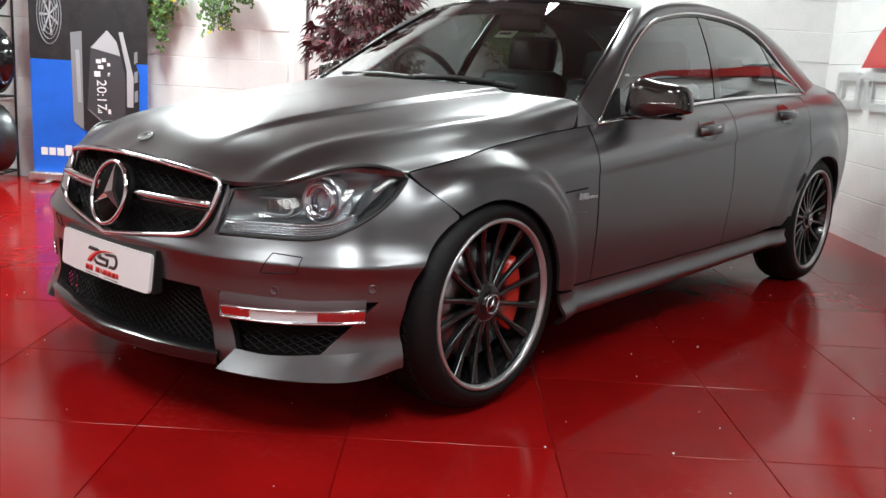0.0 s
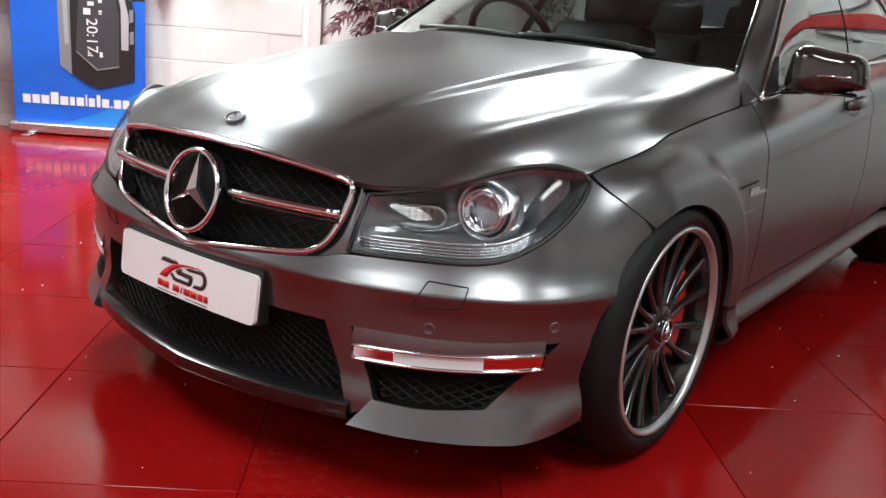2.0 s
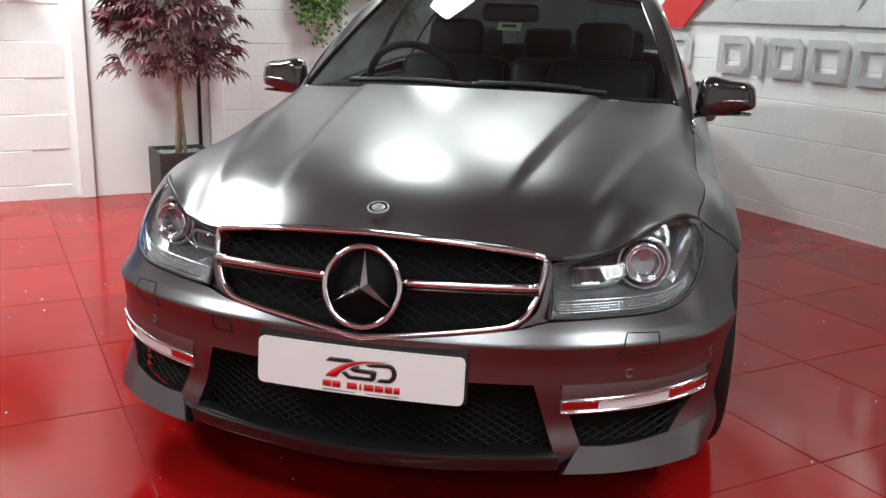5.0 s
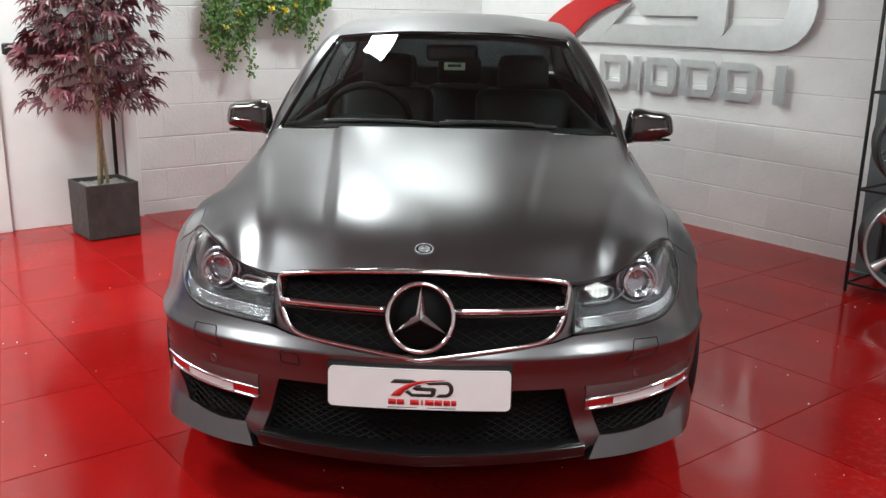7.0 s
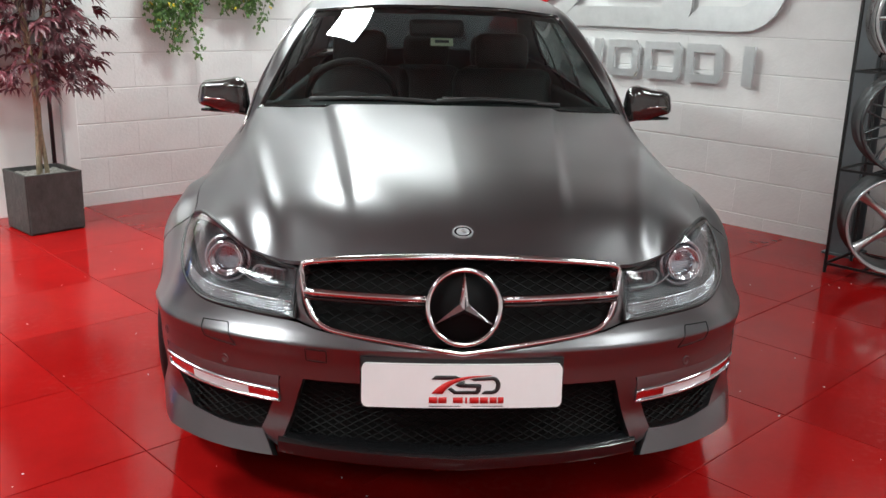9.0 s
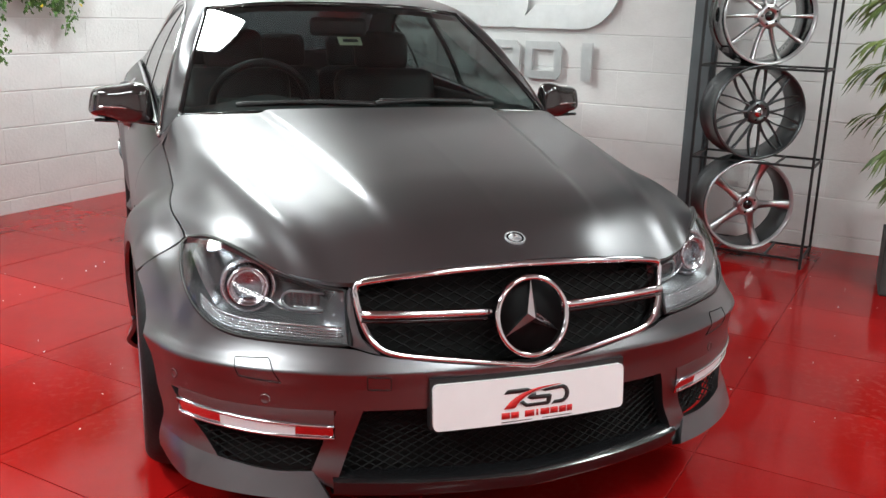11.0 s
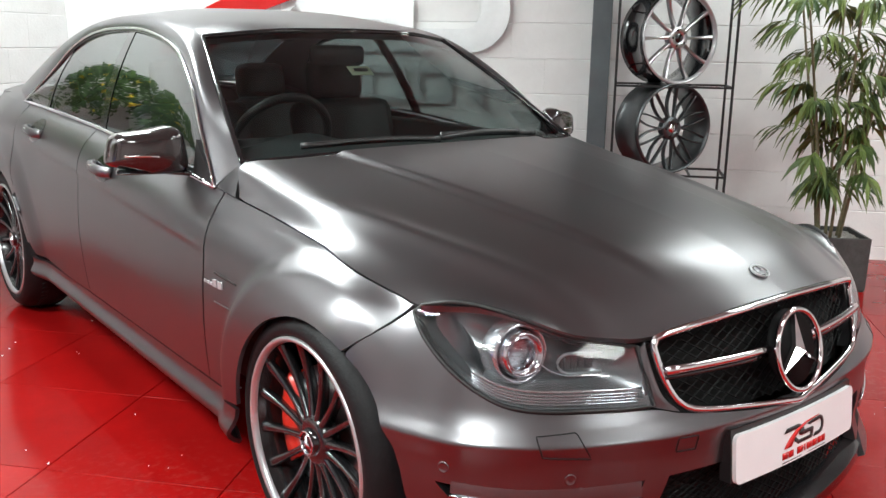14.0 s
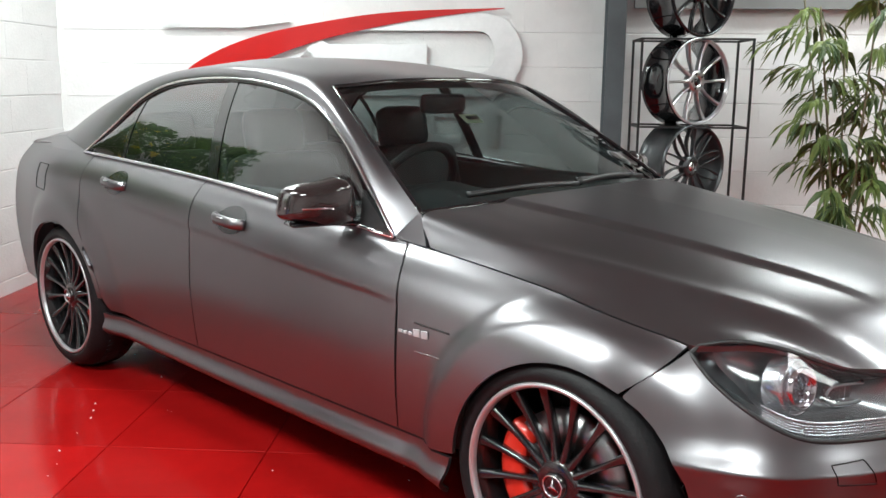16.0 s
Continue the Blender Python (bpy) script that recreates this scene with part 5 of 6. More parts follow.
rnd = random.Random(4)


def rand_dir():
    while True:
        v = Vector((rnd.uniform(-1, 1), rnd.uniform(-1, 1), rnd.uniform(-1, 1)))
        if 0.1 < v.length < 1:
            return v.normalized()


def red_maple(m):
    pl = planter(m, 0.32, 0.345, "dark grey square planter with artificial red-leaved tree")
    h0 = 0.335
    for k in range(3):
        bm = bmesh.new()
        an = 2.1 * k
        pts = [(0.03 * math.cos(an), 0.03 * math.sin(an), h0 - 0.02), (0.03 * math.cos(an) + 0.05 * k - 0.07, 0.02 * math.sin(an), 0.75), (0.07 * math.cos(an) - 0.03, 0.07 * math.sin(an), 1.2), (0.12 * math.cos(an), 0.12 * math.sin(an), 1.75)]
        tube(bm, spline(pts, 14), lambda f: 0.013 - 0.007 * f, 7)
        part("trunk", bm, BARK, pl, "slender pale trunk")
    for k in range(16):
        bm = bmesh.new()
        z = rnd.uniform(0.95, 1.95)
        an = rnd.uniform(0, 6.28)
        tube(bm, spline([(0, 0, z - 0.12), (0.12 * math.cos(an), 0.12 * math.sin(an), z - 0.02), (0.26 * math.cos(an), 0.26 * math.sin(an), z)], 5), 0.003, 4)
        part("twig", bm, BARK, pl)
    bm = bmesh.new()
    for k in range(620):
        z = 0.84 + 1.25 * rnd.random() ** 0.9
        R = 0.40 * min(1, (z - 0.72) / 0.25) * (1 - 0.25 * max(0, z - 1.5))
        an, rr = rnd.uniform(0, 6.28), R * math.sqrt(rnd.uniform(0.05, 1))
        c = Vector((rr * math.cos(an), rr * math.sin(an), z - 0.12 * (rr / 0.36) ** 2))
        if c.x > 0.33:
            c.x = 0.33 - 0.05 * rnd.random()
        out = Vector((math.cos(an), math.sin(an), rnd.uniform(-0.9, 0.1))).normalized()
        nrm = (Vector((0, 0, 1)) + rand_dir() * 0.7).normalized()
        side = out.cross(nrm).normalized()
        size = rnd.uniform(0.07, 0.12)
        for ang, ln in ((-75, 0.6), (-45, 0.85), (-18, 1.0), (12, 1.0), (40, 0.85), (70, 0.6)):
            d = out * math.cos(radians(ang)) + side * math.sin(radians(ang))
            blade(bm, c, c + d * size * ln, size * 0.115, nrm, 0.02)
    part("crown", bm, RED_LEAF, pl, "dense dark red palmate leaves", smooth=False)
    return pl


def bamboo_palm(m):
    pl = planter(m, 0.34, 0.295, "dark grey square planter with tall green bamboo palm")
    bm_l = bmesh.new()
    for k in range(6):
        an = 1.05 * k + 0.4
        lean = 0.13 + 0.17 * rnd.random()
        top = 1.55 + 0.45 * rnd.random()
        pts = [(0.06 * math.cos(an), 0.06 * math.sin(an), 0.27), ((0.06 + lean * 0.3) * math.cos(an), (0.06 + lean * 0.3) * math.sin(an), 0.8), ((0.06 + lean) * math.cos(an), (0.06 + lean) * math.sin(an), top)]
        line = spline(pts, 20)
        bm = bmesh.new()
        tube(bm, line, lambda f: 0.009 - 0.004 * f, 6)
        part("cane", bm, STEM, pl, "thin brown cane")
        for j in range(11):
            f = 0.22 + 0.78 * (j + rnd.random() * 0.6) / 11
            p = line[min(20, int(f * 20))]
            a2 = rnd.uniform(0, 6.28)
            ln = rnd.uniform(0.14, 0.25)
            out = Vector((math.cos(a2), math.sin(a2), rnd.uniform(0.2, 0.6))).normalized()
            frond = spline([p, p + out * ln * 0.6, p + out * ln + Vector((0, 0, -0.05))], 6)
            tube(bm_l, frond, 0.002, 4)
            hd = Vector((out.x, out.y, 0)).normalized()
            sd = Vector((-hd.y, hd.x, 0))
            for q in range(2, 7):
                for s_ in (1, -1):
                    lo = rnd.uniform(0.17, 0.25) * (1.05 - 0.05 * q)
                    d = (hd * (0.55 + 0.07 * q) + sd * s_ * (0.75 - 0.09 * q) + Vector((0, 0, rnd.uniform(-0.95, -0.25)))).normalized()
                    blade(bm_l, frond[q], frond[q] + d * lo, lo * 0.085, (Vector((0, 0, 1)) + hd * 0.4 + rand_dir() * 0.3).normalized(), 0.04)
    part("crown", bm_l, PALM_LEAF, pl, "narrow drooping green leaves", smooth=False)
    return pl


def ivy(b0, b1, z_top, z_low, n, seed, yellow):
    r = random.Random(seed)
    root = empty("hanging_ivy", frame_n((b0 + b1) / 2, z_top, 0.02))
    tagged(root, "artificial trailing ivy with yellow flowers on the wall", "plant", "hanging ivy")
    w = b1 - b0
    bm_s, bm_l, bm_y = bmesh.new(), bmesh.new(), bmesh.new()
    drop = z_top - z_low
    for k in range(n):
        y0 = r.uniform(-w / 2, w / 2)
        ln = drop * (0.35 + 0.65 * (1 - abs(y0 / (w / 2) + 0.3)) * r.uniform(0.5, 1.0)) if k else drop
        pts = [Vector((0.03, y0 * 0.5, 0.05)), Vector((0.14, y0 * 0.8, 0.06 + 0.08 * r.random())), Vector((0.10 + 0.06 * r.random(), y0, -ln * 0.4)), Vector((0.05 + 0.04 * r.random(), y0 + r.uniform(-0.05, 0.05), -ln))]
        line = spline(pts, 26)
        tube(bm_s, line, 0.0018, 4)
        for p in line[3:]:
            for q in range(3):
                c = p + Vector((r.uniform(0, 0.05), r.uniform(-0.045, 0.045), r.uniform(-0.02, 0.02)))
                s_ = r.uniform(0.014, 0.026)
                d = Vector((r.uniform(-0.1, 0.5), r.uniform(-1, 1), r.uniform(-1, 0.2))).normalized()
                nrm = Vector((1, r.uniform(-0.5, 0.5), r.uniform(-0.2, 0.7))).normalized()
                side = d.cross(nrm).normalized()
                target = bm_y if yellow and r.random() < 0.02 else bm_l
                for ang in (-60, 0, 60):
                    dd = d * math.cos(radians(ang)) + side * math.sin(radians(ang))
                    blade(target, c, c + dd * s_, s_ * 0.36, nrm, 0.003)
    for k in range(yellow):
        c = Vector((0.16, r.uniform(-w / 2, w / 2), r.uniform(-drop * 0.5, 0.12)))
        for q in range(14):
            d = (Vector((0.6, 0, 0)) + Vector((r.uniform(-1, 1), r.uniform(-1, 1), r.uniform(-1, 1)))).normalized()
            blade(bm_y, c, c + d * 0.030, 0.010, Vector((0.8, 0.3, 0.5)).normalized())
    part("vine", bm_s, STEM, root)
    part("leaves", bm_l, IVY_LEAF, root, "small green ivy leaves", smooth=False)
    tagged(part("flowers", bm_y, YELLOW, root, smooth=False), "yellow flowers", kind="stuff")
    return root


red_maple(frame_of(0.30, 3.37, 0, 0.05))
bamboo_palm(frame_of(4.90, 0.66, 0, 0.10))
ivy(2.02, 2.55, 1.60, 0.95, 28, 5, 6)
ivy(1.56, 2.02, 1.57, 1.11, 20, 6, 6)
ivy(4.70, 5.0, 1.55, 1.02, 14, 7, 3)
ivy(4.25, 4.6, 1.50, 1.15, 10, 8, 3)

# white door with bar, frame and dark conduit
door = empty("door_1", frame_n(3.5))
tagged(door, "white flush fire door with black push bar", "door", kind="structure")
bm = bmesh.new()
box(bm, (0.012, 0.03, 1.02), (0.02, 0.74, 2.04), None, 0.004)
part("door_leaf", bm, DOORM, door, smooth=False)
for y in (0.45, -0.39):
    bm = bmesh.new()
    box(bm, (0.025, y, 1.05), (0.05, 0.09, 2.1), None, 0.006)
    part("door_frame", bm, DOORM, door, smooth=False)
bm = bmesh.new()
box(bm, (0.025, 0.03, 2.10), (0.05, 0.93, 0.08), None, 0.006)
part("door_frame", bm, DOORM, door, smooth=False)
bm = bmesh.new()
box(bm, (0.06, 0.03, 1.14), (0.05, 0.66, 0.07), None, 0.012)
part("push_bar", bm, BLACK, door, "black push bar", smooth=False)
bm = bmesh.new()
tube(bm, [(0.055, 0.33, 0.02), (0.055, 0.33, 2.0)], 0.013, 8)
part("push_bar_rod", bm, BLACK, door, "black vertical latch rod")
for z in (0.1, 1.15, 1.9):
    bm = bmesh.new()
    box(bm, (0.05, 0.33, z), (0.05, 0.05, 0.06), None, 0.006)
    part("rod_bracket", bm, BLACK, door, smooth=False)

# grey post, and a plain grey band high on the wall
post_m = frame_of(3.60, 0.08, 0)
bm = bmesh.new()
for c, s_ in (((0, -0.085, CEIL / 2), (0.115, 0.012, CEIL)), ((0, 0.085, CEIL / 2), (0.115, 0.012, CEIL)), ((0, 0, CEIL / 2), (0.012, 0.16, CEIL))):
    box(bm, c, s_, None, 0.002)
box(bm, (0, 0, 0.008), (0.17, 0.22, 0.014), None, 0.002)
col = mesh_object("steel_column", bm, STEEL, smooth=False)
col.matrix_world = post_m
tagged(col, "grey painted steel column against the wall", "column", kind="structure")
bm = bmesh.new()
box(bm, (0, 0, 0), (5.2, 0.03, 1.25), None, 0.003)
high_band = mesh_object("grey_wall_band", bm, BAND_GREY, smooth=False)
high_band.matrix_world = frame_of(6.32, 0.035, 2.40)
tagged(high_band, "plain grey band high on the wall", "panel", kind="structure")


# alloy wheels on racks
def alloy(m, style, r=0.255, depth=0.22):
    w = empty("alloy_wheel", m)
    col_ = {"ten": "silver ten-spoke alloy wheel with polished lip", "mesh": "gunmetal mesh-spoke alloy wheel", "five": "silver five-spoke alloy wheel", "black": "black multi-spoke alloy wheel"}[style]
    tagged(w, col_ + " on the rack", "alloy wheel", "display wheels")
    face = {"ten": ALLOY, "mesh": GUN, "five": ALLOY, "black": RIM_BLACK}[style]
    lip = {"ten": SILVER, "mesh": GUN, "five": SILVER, "black": RIM_BLACK}[style]
    barrel = GUN if style == "mesh" else GLOSS_BLACK if style != "five" else GUN
    bm = bmesh.new()
    lathe(bm, [(0.0, r - 0.012), (-0.01, r), (-0.03, r - 0.012), (-0.09, r - 0.02), (-depth + 0.03, r - 0.015), (-depth + 0.008, r), (-depth, r - 0.01), (-depth + 0.02, r - 0.028), (-0.06, r - 0.03), (-0.02, r - 0.022)], 56, closed=True)
    part("barrel", bm, barrel, w, "wheel barrel")
    bm = bmesh.new()
    lathe(bm, [(-0.001, r - 0.002), (0.006, r - 0.006), (0.004, r - 0.013), (-0.012, r - 0.020), (-0.02, r - 0.021)], 56)
    part("lip", bm, lip, w)
    bm = bmesh.new()
    lathe(bm, [(-0.02, 0.0005), (-0.02, 0.026), (-0.012, 0.030), (-0.014, 0.058), (-0.03, 0.066), (-0.06, 0.066)], 36)
    part("hub", bm, face, w)
    bm = bmesh.new()
    lathe(bm, [(-0.012, 0.0005), (-0.013, 0.024), (-0.02, 0.027)], 24)
    part("hub_cap", bm, GLOSS_BLACK if style != "mesh" else CHROME, w)
    n = {"ten": 10, "mesh": 10, "five": 5, "black": 10}[style]

    def spoke(a0, a1, wd):
        bm = bmesh.new()
        sec = []
        for i in range(8):
            f = i / 7
            rr = 0.05 + (r - 0.022 - 0.05) * f
            a = a0 + (a1 - a0) * f
            x = -0.018 - 0.016 * math.sin(math.pi * f) + 0.006 * f
            ww = wd * (1.0 - 0.35 * math.sin(math.pi * f))
            c = Vector((0, rr * math.cos(a), rr * math.sin(a)))
            t = Vector((0, -math.sin(a), math.cos(a)))
            sec.append([c + t * k * ww + Vector((x - dx, 0, 0)) for k, dx in ((0.5, 0), (1, 0.005), (1, 0.028), (-1, 0.028), (-1, 0.005), (-0.5, 0))])
        vs = [[bm.verts.new(p) for p in s_] for s_ in sec]
        for a, b in zip(vs, vs[1:]):
            for q in range(6):
                bm.faces.new((a[q], a[(q + 1) % 6], b[(q + 1) % 6], b[q]))
        part("spoke", bm, face, w)

    for k in range(n):
        a = 2 * math.pi * k / n
        if style == "mesh":
            spoke(a, a + 0.24, 0.006), spoke(a, a - 0.24, 0.006)
        elif style == "five":
            spoke(a, a, 0.026)
        else:
            spoke(a, a + 0.03, 0.0115)
    for k in range(5):
        a = 2 * math.pi * (k + 0.5) / 5
        bm = bmesh.new()
        lathe(bm, [(-0.010, 0.0005), (-0.010, 0.006), (-0.02, 0.007)], 10)
        for v in bm.verts:
            v.co += Vector((0, 0.043 * math.cos(a), 0.043 * math.sin(a)))
        part("bolt_hole", bm, GLOSS_BLACK, w)
    return w


ALLOY = material("silver_alloy", (0.55, 0.55, 0.56), 0.28, 1.0, noise_scale=20, vary=0.06)
GUN = material("gunmetal_alloy", (0.10, 0.105, 0.11), 0.35, 0.9, noise_scale=20, vary=0.1)


def wheel_pose(a, b, z, face):
    """face: degrees from the plant-wall direction towards the sign-wall direction."""
    d = DL * math.cos(radians(face)) + DR * math.sin(radians(face))
    return Matrix.Translation(room(a, b, z)) @ Matrix.Rotation(math.atan2(d.y, d.x), 4, "Z")


def rack(a0, a1, b0, b1, levels, height, label):
    k = empty("wheel_rack", frame_of((a0 + a1) / 2, (b0 + b1) / 2, 0))
    tagged(k, label, "rack", "wheel racks")
    hw, hd = (a1 - a0) / 2, (b1 - b0) / 2
    for sx in (-1, 1):
        for sy in (-1, 1):
            bm = bmesh.new()
            box(bm, (sx * hw, sy * hd, height / 2), (0.014, 0.014, height), None, 0.001)
            part("rack_post", bm, RACK, k, smooth=False)
    for z in levels:
        for c, sz in (((0, -hd, z), (2 * hw, 0.012, 0.012)), ((0, hd, z), (2 * hw, 0.012, 0.012)), ((-hw, 0, z), (0.012, 2 * hd, 0.012)), ((hw, 0, z), (0.012, 2 * hd, 0.012)), ((-hw * 0.4, 0, z), (0.010, 2 * hd, 0.010)), ((hw * 0.4, 0, z), (0.010, 2 * hd, 0.010))):
            bm = bmesh.new()
            box(bm, c, sz)
            part("rack_rail", bm, RACK, k, smooth=False)
    return k


rack(3.70, 4.34, 0.22, 0.56, (0.05, 0.555, 1.055, 1.565), 1.57, "black steel rod rack holding display wheels")
for z, st in ((0.317, "five"), (0.822, "mesh"), (1.322, "ten"), (1.83, "black")):
    alloy(wheel_pose(4.04, 0.56, z, 34), st)
rack(-0.07, 0.27, 6.03, 6.68, (0.05, 0.61, 1.19), 1.8, "black steel rod rack holding display wheels")
for z, st in ((0.312, "mesh"), (0.878, "black"), (1.458, "ten")):
    alloy(wheel_pose(0.30, 6.20, z, 62), st)


# wall sign of plain shapes
def sign_shape(name, pts, mat, parent, out, depth=0.022):
    """A flat cut shape with its edge; the outline may be hollow."""
    bm = bmesh.new()
    f = [bm.verts.new((x, out, z)) for x, z in pts]
    k = [bm.verts.new((x, out - depth, z)) for x, z in pts]
    for tri in tessellate_polygon([[Vector((x, z, 0)) for x, z in pts]]):
        bm.faces.new([f[q] for q in tri])
        bm.faces.new([k[q] for q in reversed(tri)])
    for q in range(len(f)):
        bm.faces.new((f[q], k[q], k[(q + 1) % len(f)], f[(q + 1) % len(f)]))
    return part(name, bm, mat, parent, smooth=False)


SIGN_B = -0.03
sign = empty("wall_sign", frame_of(0, SIGN_B, 0))
tagged(sign, "large brushed steel and red wall sign of cut shapes", "sign")
mirrored = frame_of(0, 0).to_3x3().col[0].dot(DR) < 0
SX = -1 if mirrored else 1
sg = lambda pts: [(SX * x, z) for x, z in pts]
up_edge = spline([(0.62, 1.16, 0), (0.85, 1.40, 0), (1.25, 1.58, 0), (1.80, 1.695, 0), (2.25, 1.75, 0), (2.9, 1.775, 0)], 30)
dn_edge = spline([(0.98, 1.16, 0), (1.22, 1.38, 0), (1.62, 1.54, 0), (2.05, 1.645, 0), (2.45, 1.715, 0), (2.9, 1.77, 0)], 30)
sign_shape("red_sweep", sg([(p.x, p.y) for p in up_edge] + [(p.x, p.y) for p in reversed(dn_edge)]), SIGN_RED, sign, 0.055)
sign_shape("steel_form", sg([(0.62, 1.64), (0.90, 1.775), (1.28, 1.775), (1.46, 1.73), (1.50, 1.68), (1.18, 1.64)]), SIGN_STEEL, sign, 0.035)
sign_shape("steel_form", sg([(1.06, 1.21), (1.30, 1.21), (1.60, 1.49), (1.42, 1.43)]), SIGN_STEEL, sign, 0.035)
arc2 = lambda cx, cz, rx, rz, a0, a1, n=10: [(cx + rx * math.cos(radians(a0 + (a1 - a0) * k / n)), cz + rz * math.sin(radians(a0 + (a1 - a0) * k / n))) for k in range(n + 1)]
sign_shape("steel_form", sg([(1.30, 1.21)] + arc2(2.25, 1.36, 0.15, 0.15, -90, 0) + [(2.40, 1.54), (1.72, 1.54)] + arc2(1.76, 1.585, 0.05, 0.045, 270, 150, 4) + [(1.60, 1.51)] + [(1.70, 1.41), (2.18, 1.41), (2.18, 1.345), (1.45, 1.345)]), SIGN_STEEL, sign, 0.035)
sign_shape("steel_form", sg([(2.30, 1.21), (2.76, 1.21)] + arc2(2.76, 1.477, 0.265, 0.267, -90, 88) + [(2.0, 1.70), (1.88, 1.63), (2.72, 1.63)] + arc2(2.73, 1.495, 0.115, 0.135, 88, -90) + [(2.46, 1.36)]), SIGN_STEEL, sign, 0.035)


def cut_block(kind, x0, x1, z0, z1):
    t = 0.052
    if kind == "bar":
        return [(x0, z0), (x1, z0), (x1, z1), (x0, z1)]
    if kind == "ring":
        return [(x0, z0), (x1 - 0.03, z0), (x1, z0 + 0.04), (x1, z1 - 0.04), (x1 - 0.03, z1), (x0, z1), (x0, z0 + t + 0.0005), (x0 + t, z0 + t + 0.0005), (x0 + t, z1 - t), (x1 - t, z1 - t), (x1 - t, z0 + t), (x0, z0 + t)]


for kind, x0, x1 in (("ring", 0.24, 0.60), ("ring", 0.68, 1.06), ("ring", 1.34, 1.60), ("bar", 1.66, 1.72), ("ring", 1.78, 2.03), ("ring", 2.08, 2.36), ("ring", 2.40, 2.66), ("bar", 2.80, 2.87)):
    sign_shape("word_form", sg(cut_block(kind, x0, x1, 0.885, 1.128)), SIGN_STEEL, sign, 0.04)

# roller banner
ban = empty("roller_banner", frame_n(5.40, 0, 0.20))
tagged(ban, "blue and black roller banner with key-fob picture", "banner")
BLUE = material("banner_blue", (0.010, 0.13, 0.68), 0.45, noise_scale=3, vary=0.15)
BAN_DARK = material("banner_dark", (0.018, 0.016, 0.018), 0.45, noise_scale=7, vary=0.7)
FOB = material("print_grey", (0.05, 0.05, 0.058), 0.45)
FOB2 = material("print_dark_grey", (0.018, 0.018, 0.02), 0.4)
FOB3 = material("print_light_grey", (0.22, 0.23, 0.25), 0.45)
FOB4 = material("print_mid_grey", (0.36, 0.37, 0.40), 0.45)
FOB5 = material("print_pale_grey", (0.42, 0.42, 0.45), 0.45)
BLUE_LIGHT = material("banner_light_blue", (0.02, 0.24, 0.75), 0.45, noise_scale=3, vary=0.15)
PRINT_WHITE = material("print_white", (0.8, 0.82, 0.84), 0.45)
bm = bmesh.new()
box(bm, (0, 0, 0.045), (0.13, 0.90, 0.07), None, 0.015)
part("banner_base", bm, SILVER_IN, ban, "silver roller base", smooth=False)
for y in (-0.3, 0.3):
    bm = bmesh.new()
    box(bm, (0.06, y, 0.006), (0.22, 0.05, 0.012), None, 0.003)
    part("banner_foot", bm, SILVER_IN, ban, smooth=False)


def banner_sheet(name, pts, mat, out):
    bm = bmesh.new()
    f = [bm.verts.new((out, -y, z)) for y, z in pts]
    k = [bm.verts.new((out - 0.0015, -y, z)) for y, z in pts]
    bm.faces.new(f), bm.faces.new(k[::-1])
    for i in range(len(f)):
        bm.faces.new((f[i], k[i], k[(i + 1) % len(f)], f[(i + 1) % len(f)]))
    return part(name, bm, mat, ban, smooth=False)


banner_sheet("banner_print", [(-0.43, 0.08), (0.43, 0.08), (0.43, 0.90), (-0.43, 0.90)], BLUE, 0.0)
banner_sheet("banner_print", [(-0.43, 0.90), (0.43, 0.90), (0.43, 2.05), (-0.43, 2.05)], BAN_DARK, 0.0)
banner_sheet("banner_swoosh", [(-0.43, 0.08), (0.10, 0.08), (-0.12, 0.16), (-0.43, 0.34)], BLUE_LIGHT, 0.002)
banner_sheet("fob_edge", [(0.13, 1.10), (0.12, 0.46), (0.045, 0.40), (0.02, 0.46), (0.02, 1.12)], FOB3, 0.004)
banner_sheet("fob_word_bar", [(0.095, 0.98), (0.085, 0.60), (0.058, 0.60), (0.066, 0.98)], FOB4, 0.006)
banner_sheet("fob_body", [(0.045, 0.41), (-0.05, 0.345), (-0.13, 0.32), (-0.36, 0.39), (-0.37, 0.82), (-0.30, 1.05), (-0.20, 1.28), (-0.02, 1.28), (0.045, 1.12)], FOB2, 0.007)
banner_sheet("fob_screen", [(0.015, 0.557), (-0.12, 0.44), (-0.263, 0.47), (-0.27, 0.80), (-0.21, 1.05), (-0.14, 1.13), (-0.02, 1.0)], FOB, 0.010)
banner_sheet("screen_gleam", [(-0.02, 1.0), (-0.14, 1.13), (-0.21, 1.05), (-0.235, 0.95)], FOB5, 0.012)
banner_sheet("screen_edge", [(0.015, 0.557), (0.006, 0.557), (-0.124, 0.452), (-0.12, 0.440)], FOB3, 0.012)
banner_sheet("screen_edge", [(-0.12, 0.440), (-0.124, 0.450), (-0.262, 0.481), (-0.263, 0.470)], FOB3, 0.012)
banner_sheet("fob_light", [(-0.28, 0.585), (-0.325, 0.585), (-0.33, 0.80), (-0.255, 1.12), (-0.225, 1.12), (-0.28, 0.85)], FOB5, 0.012)
for z in (0.62, 0.76, 0.90):
    banner_sheet("fob_button", [(-0.335, z), (-0.36, z + 0.01), (-0.36, z + 0.09), (-0.335, z + 0.08)], FOB3, 0.012)
txt = bpy.data.curves.new("display_digits", "FONT")
txt.body, txt.size, txt.extrude = "20:17", 0.100, 0.001
to = new("display_digits", txt)
to.parent = ban
txt.materials.append(PRINT_WHITE)
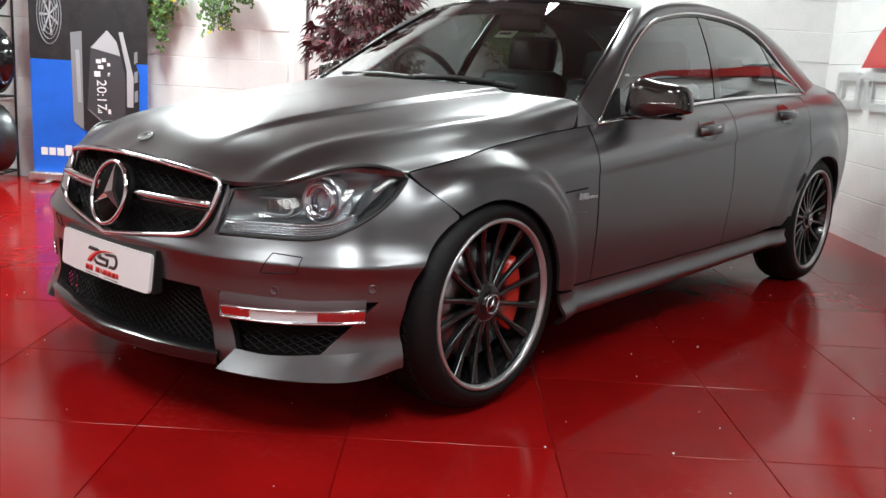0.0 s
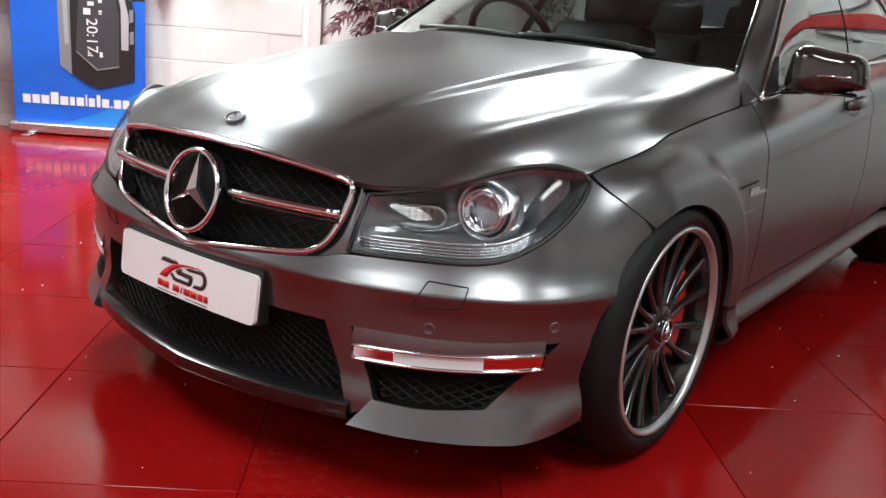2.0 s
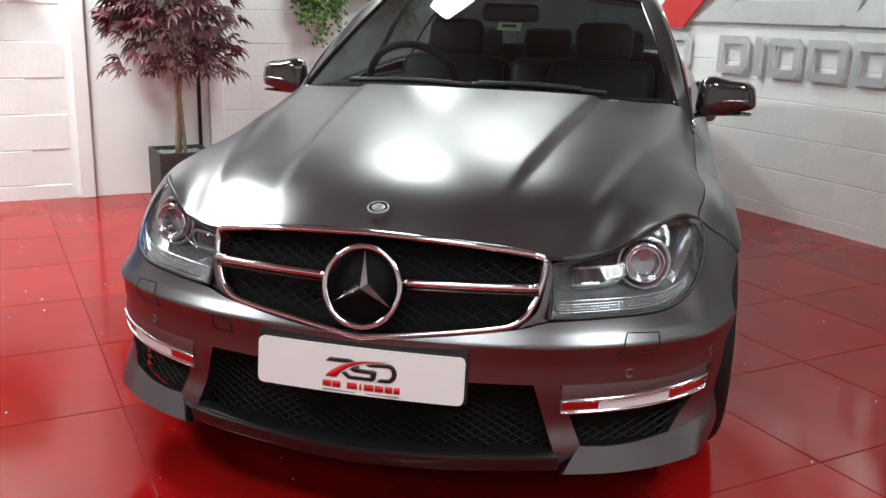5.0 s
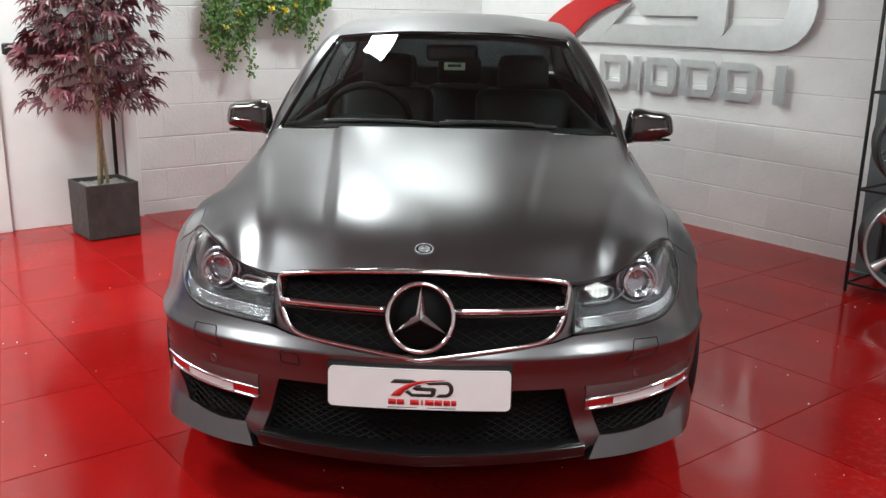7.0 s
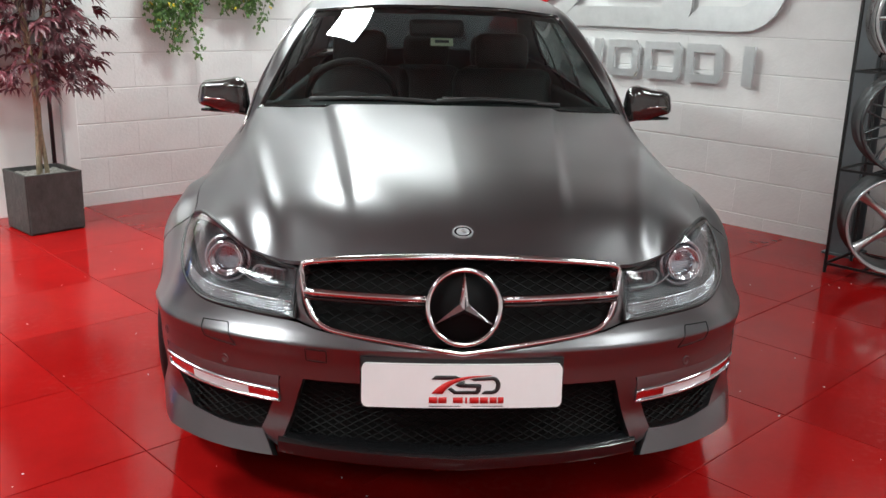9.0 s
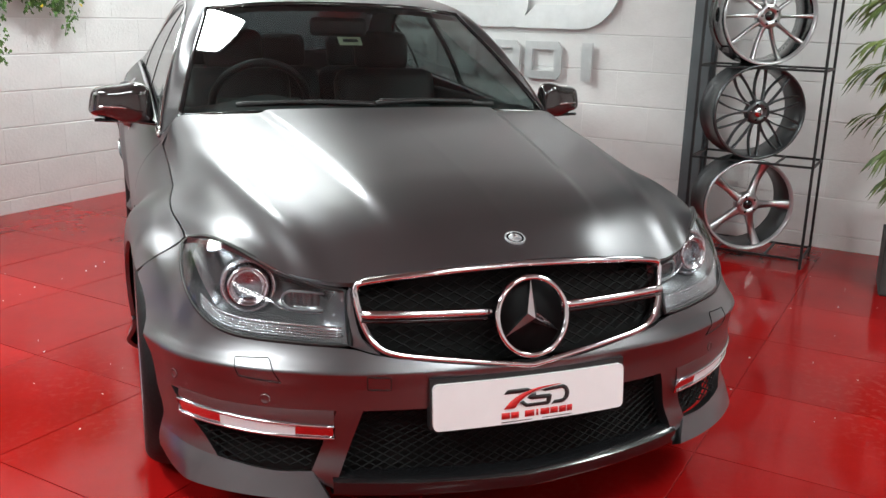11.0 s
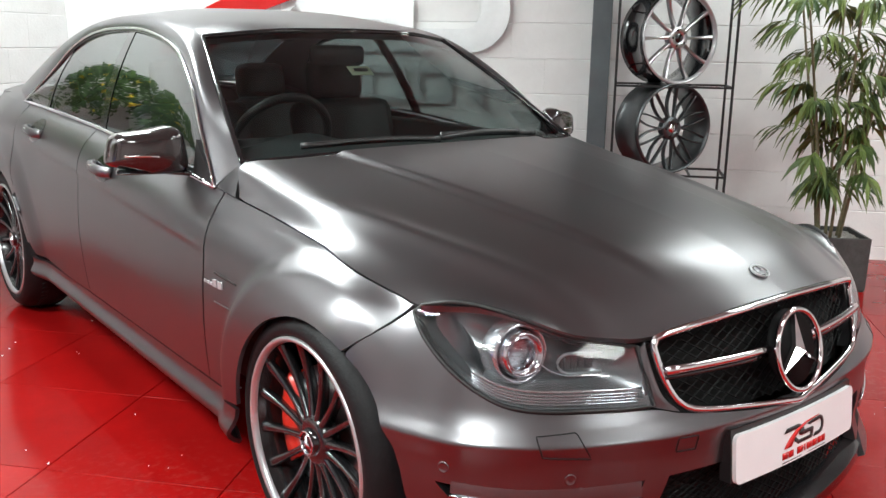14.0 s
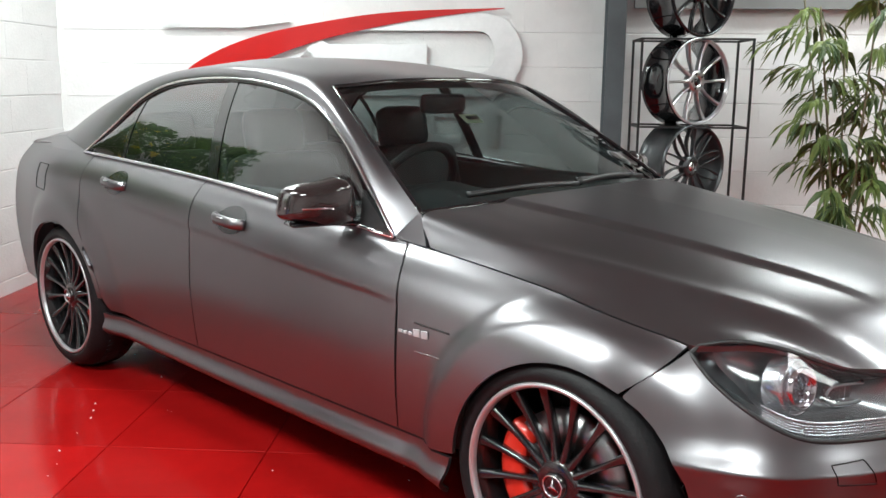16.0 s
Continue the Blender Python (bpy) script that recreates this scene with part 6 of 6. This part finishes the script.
to.matrix_local = Matrix.Translation((0.014, 0.062, 0.775)) @ Matrix(((0, 0, 1, 0), (0, 1, 0, 0), (-1, 0, 0, 0), (0, 0, 0, 1)))
for y, z, w, h in ((-0.075, 0.905, 0.036, 0.030), (-0.115, 0.915, 0.030, 0.026), (-0.090, 0.865, 0.040, 0.026), (-0.065, 0.815, 0.045, 0.040), (-0.150, 0.885, 0.022, 0.022), (-0.150, 0.820, 0.018, 0.012), (-0.150, 0.805, 0.018, 0.006), (-0.068, 0.563, 0.008, 0.010), (-0.075, 0.550, 0.022, 0.008), (-0.080, 0.537, 0.032, 0.008), (-0.150, 0.545, 0.020, 0.034)):
    banner_sheet("display_bar", [(y - w / 2, z - h / 2), (y + w / 2, z - h / 2), (y + w / 2, z + h / 2), (y - w / 2, z + h / 2)], PRINT_WHITE, 0.014)
y = 0.37
for w, h in ((0.050, 0.056), (0.048, 0.056), (0.050, 0.056), (0.050, 0.080), (0.052, 0.056), (0.032, 0.056), (0.048, 0.056), (0.010, 0.076), (0.040, 0.056), (0.024, 0.080), (0.046, 0.056), (0.010, 0.012), (0.046, 0.056), (0.042, 0.056)):
    banner_sheet("word_bar", [(y, 0.200), (y - w, 0.200), (y - w, 0.200 + h), (y, 0.200 + h)], PRINT_WHITE, 0.004)
    y -= w + 0.011
for k in range(4):
    bm = bmesh.new()
    tube(bm, [(0.004, -0.28 + (0.11 - 0.022 * k) * math.cos(t) * 0.8, 1.22 + (0.21 - 0.035 * k) * math.sin(t)) for t in [2 * math.pi * q / 28 for q in range(28)]], 0.004, 5, True)
    part("printed_wheel", bm, FOB3, ban)
for k in range(7):
    t = 2 * math.pi * k / 7
    c_, s_ = math.cos(t), math.sin(t)
    banner_sheet("printed_spoke", [(0.28 + 0.07 * c_ + 0.008 * s_, 1.22 + 0.15 * s_ - 0.012 * c_), (0.28 + 0.07 * c_ - 0.008 * s_, 1.22 + 0.15 * s_ + 0.012 * c_), (0.28 - 0.004 * s_, 1.22 + 0.006 * c_), (0.28 + 0.004 * s_, 1.22 - 0.006 * c_)], FOB5, 0.003)

# specks of dust on the floor
bm = bmesh.new()
r = random.Random(9)
for k in range(280):
    p = room(r.uniform(1.0, 6.0), r.uniform(0.6, 6.0), 0.002)
    s_ = r.choice((0.0012, 0.0015, 0.002, 0.003))
    box(bm, p, (s_ * 2, s_ * 1.4, s_), Matrix.Rotation(r.uniform(0, 3), 3, "Z"))
tagged(mesh_object("floor_debris", bm, PRINT_WHITE, smooth=False), "tiny white specks scattered on the red floor", "debris", kind="stuff")

# ---- floor panels and wall blocks ----
floor = bpy.data.objects["floor"]


def panel_mesh(name, sx, sy, sz, chamfer, mat, end=None):
    bm = bmesh.new()
    e = chamfer if end is None else end
    rows = [[(-sx / 2 + k, -sy / 2 + i, z), (sx / 2 - k, -sy / 2 + i, z), (sx / 2 - k, sy / 2 - i, z), (-sx / 2 + k, sy / 2 - i, z)] for k, i, z in ((0, 0, 0), (0, 0, sz - chamfer), (e, chamfer, sz))]
    vs = [[bm.verts.new(p) for p in r_] for r_ in rows]
    for a, b in zip(vs, vs[1:]):
        for k in range(4):
            bm.faces.new((a[k], a[(k + 1) % 4], b[(k + 1) % 4], b[k]))
    bm.faces.new(vs[-1])
    bmesh.ops.recalc_face_normals(bm, faces=bm.faces)
    me = bpy.data.meshes.new(name)
    bm.to_mesh(me)
    bm.free()
    me.materials.append(mat)
    return me


TILE = 0.583
tile_me = panel_mesh("floor_panel", TILE - 0.0025, TILE - 0.0025, 0.005, 0.0012, FLOOR)
r = random.Random(3)
for i in range(-5, 10):
    for j in range(-5, 11):
        a, b = 2.645 + TILE * (i + 0.5), 2.985 + TILE * (j + 0.5)
        ob = new("floor_panel", tile_me)
        ob.matrix_world = frame_of(a, b, -0.0045) @ Euler((r.uniform(-1, 1) * 0.0011, r.uniform(-1, 1) * 0.0011, 0)).to_matrix().to_4x4()
        ob.parent = floor
COURSE = 0.2205
block_me = panel_mesh("block", 0.44 - 0.0002, COURSE - 0.0045, 0.006, 0.0035, WALL, 0.0004)


def courses(wall, place, start, end, z0, rows_n):
    for j in range(rows_n):
        x = start + (0.22 if j % 2 else 0.0)
        while x < end:
            ob = new("block", block_me)
            ob.matrix_world = place(x + 0.22, z0 + COURSE * (j + 0.5))
            ob.parent = wall
            x += 0.44


east, north = bpy.data.objects["wall_east"], bpy.data.objects["wall_north"]
up_e = Matrix((DR, Vector((0, 0, 1)), DL)).transposed()
if up_e.determinant() < 0:
    up_e = Matrix((-DR, Vector((0, 0, 1)), DL)).transposed()
up_n = Matrix((DL, Vector((0, 0, 1)), DR)).transposed()
if up_n.determinant() < 0:
    up_n = Matrix((-DL, Vector((0, 0, 1)), DR)).transposed()
courses(east, lambda x, z: Matrix.Translation(room(x, WALL_E - 0.0, z)) @ up_e.to_4x4(), -0.05, 6.4, 0.08 - COURSE, 9)
courses(north, lambda x, z: Matrix.Translation(room(WALL_N, x, z)) @ up_n.to_4x4(), -0.05, 2.95, 0.09 - COURSE, 9)
courses(north, lambda x, z: Matrix.Translation(room(WALL_N, x, z)) @ up_n.to_4x4(), 3.98, 7.3, 0.09 - COURSE, 9)
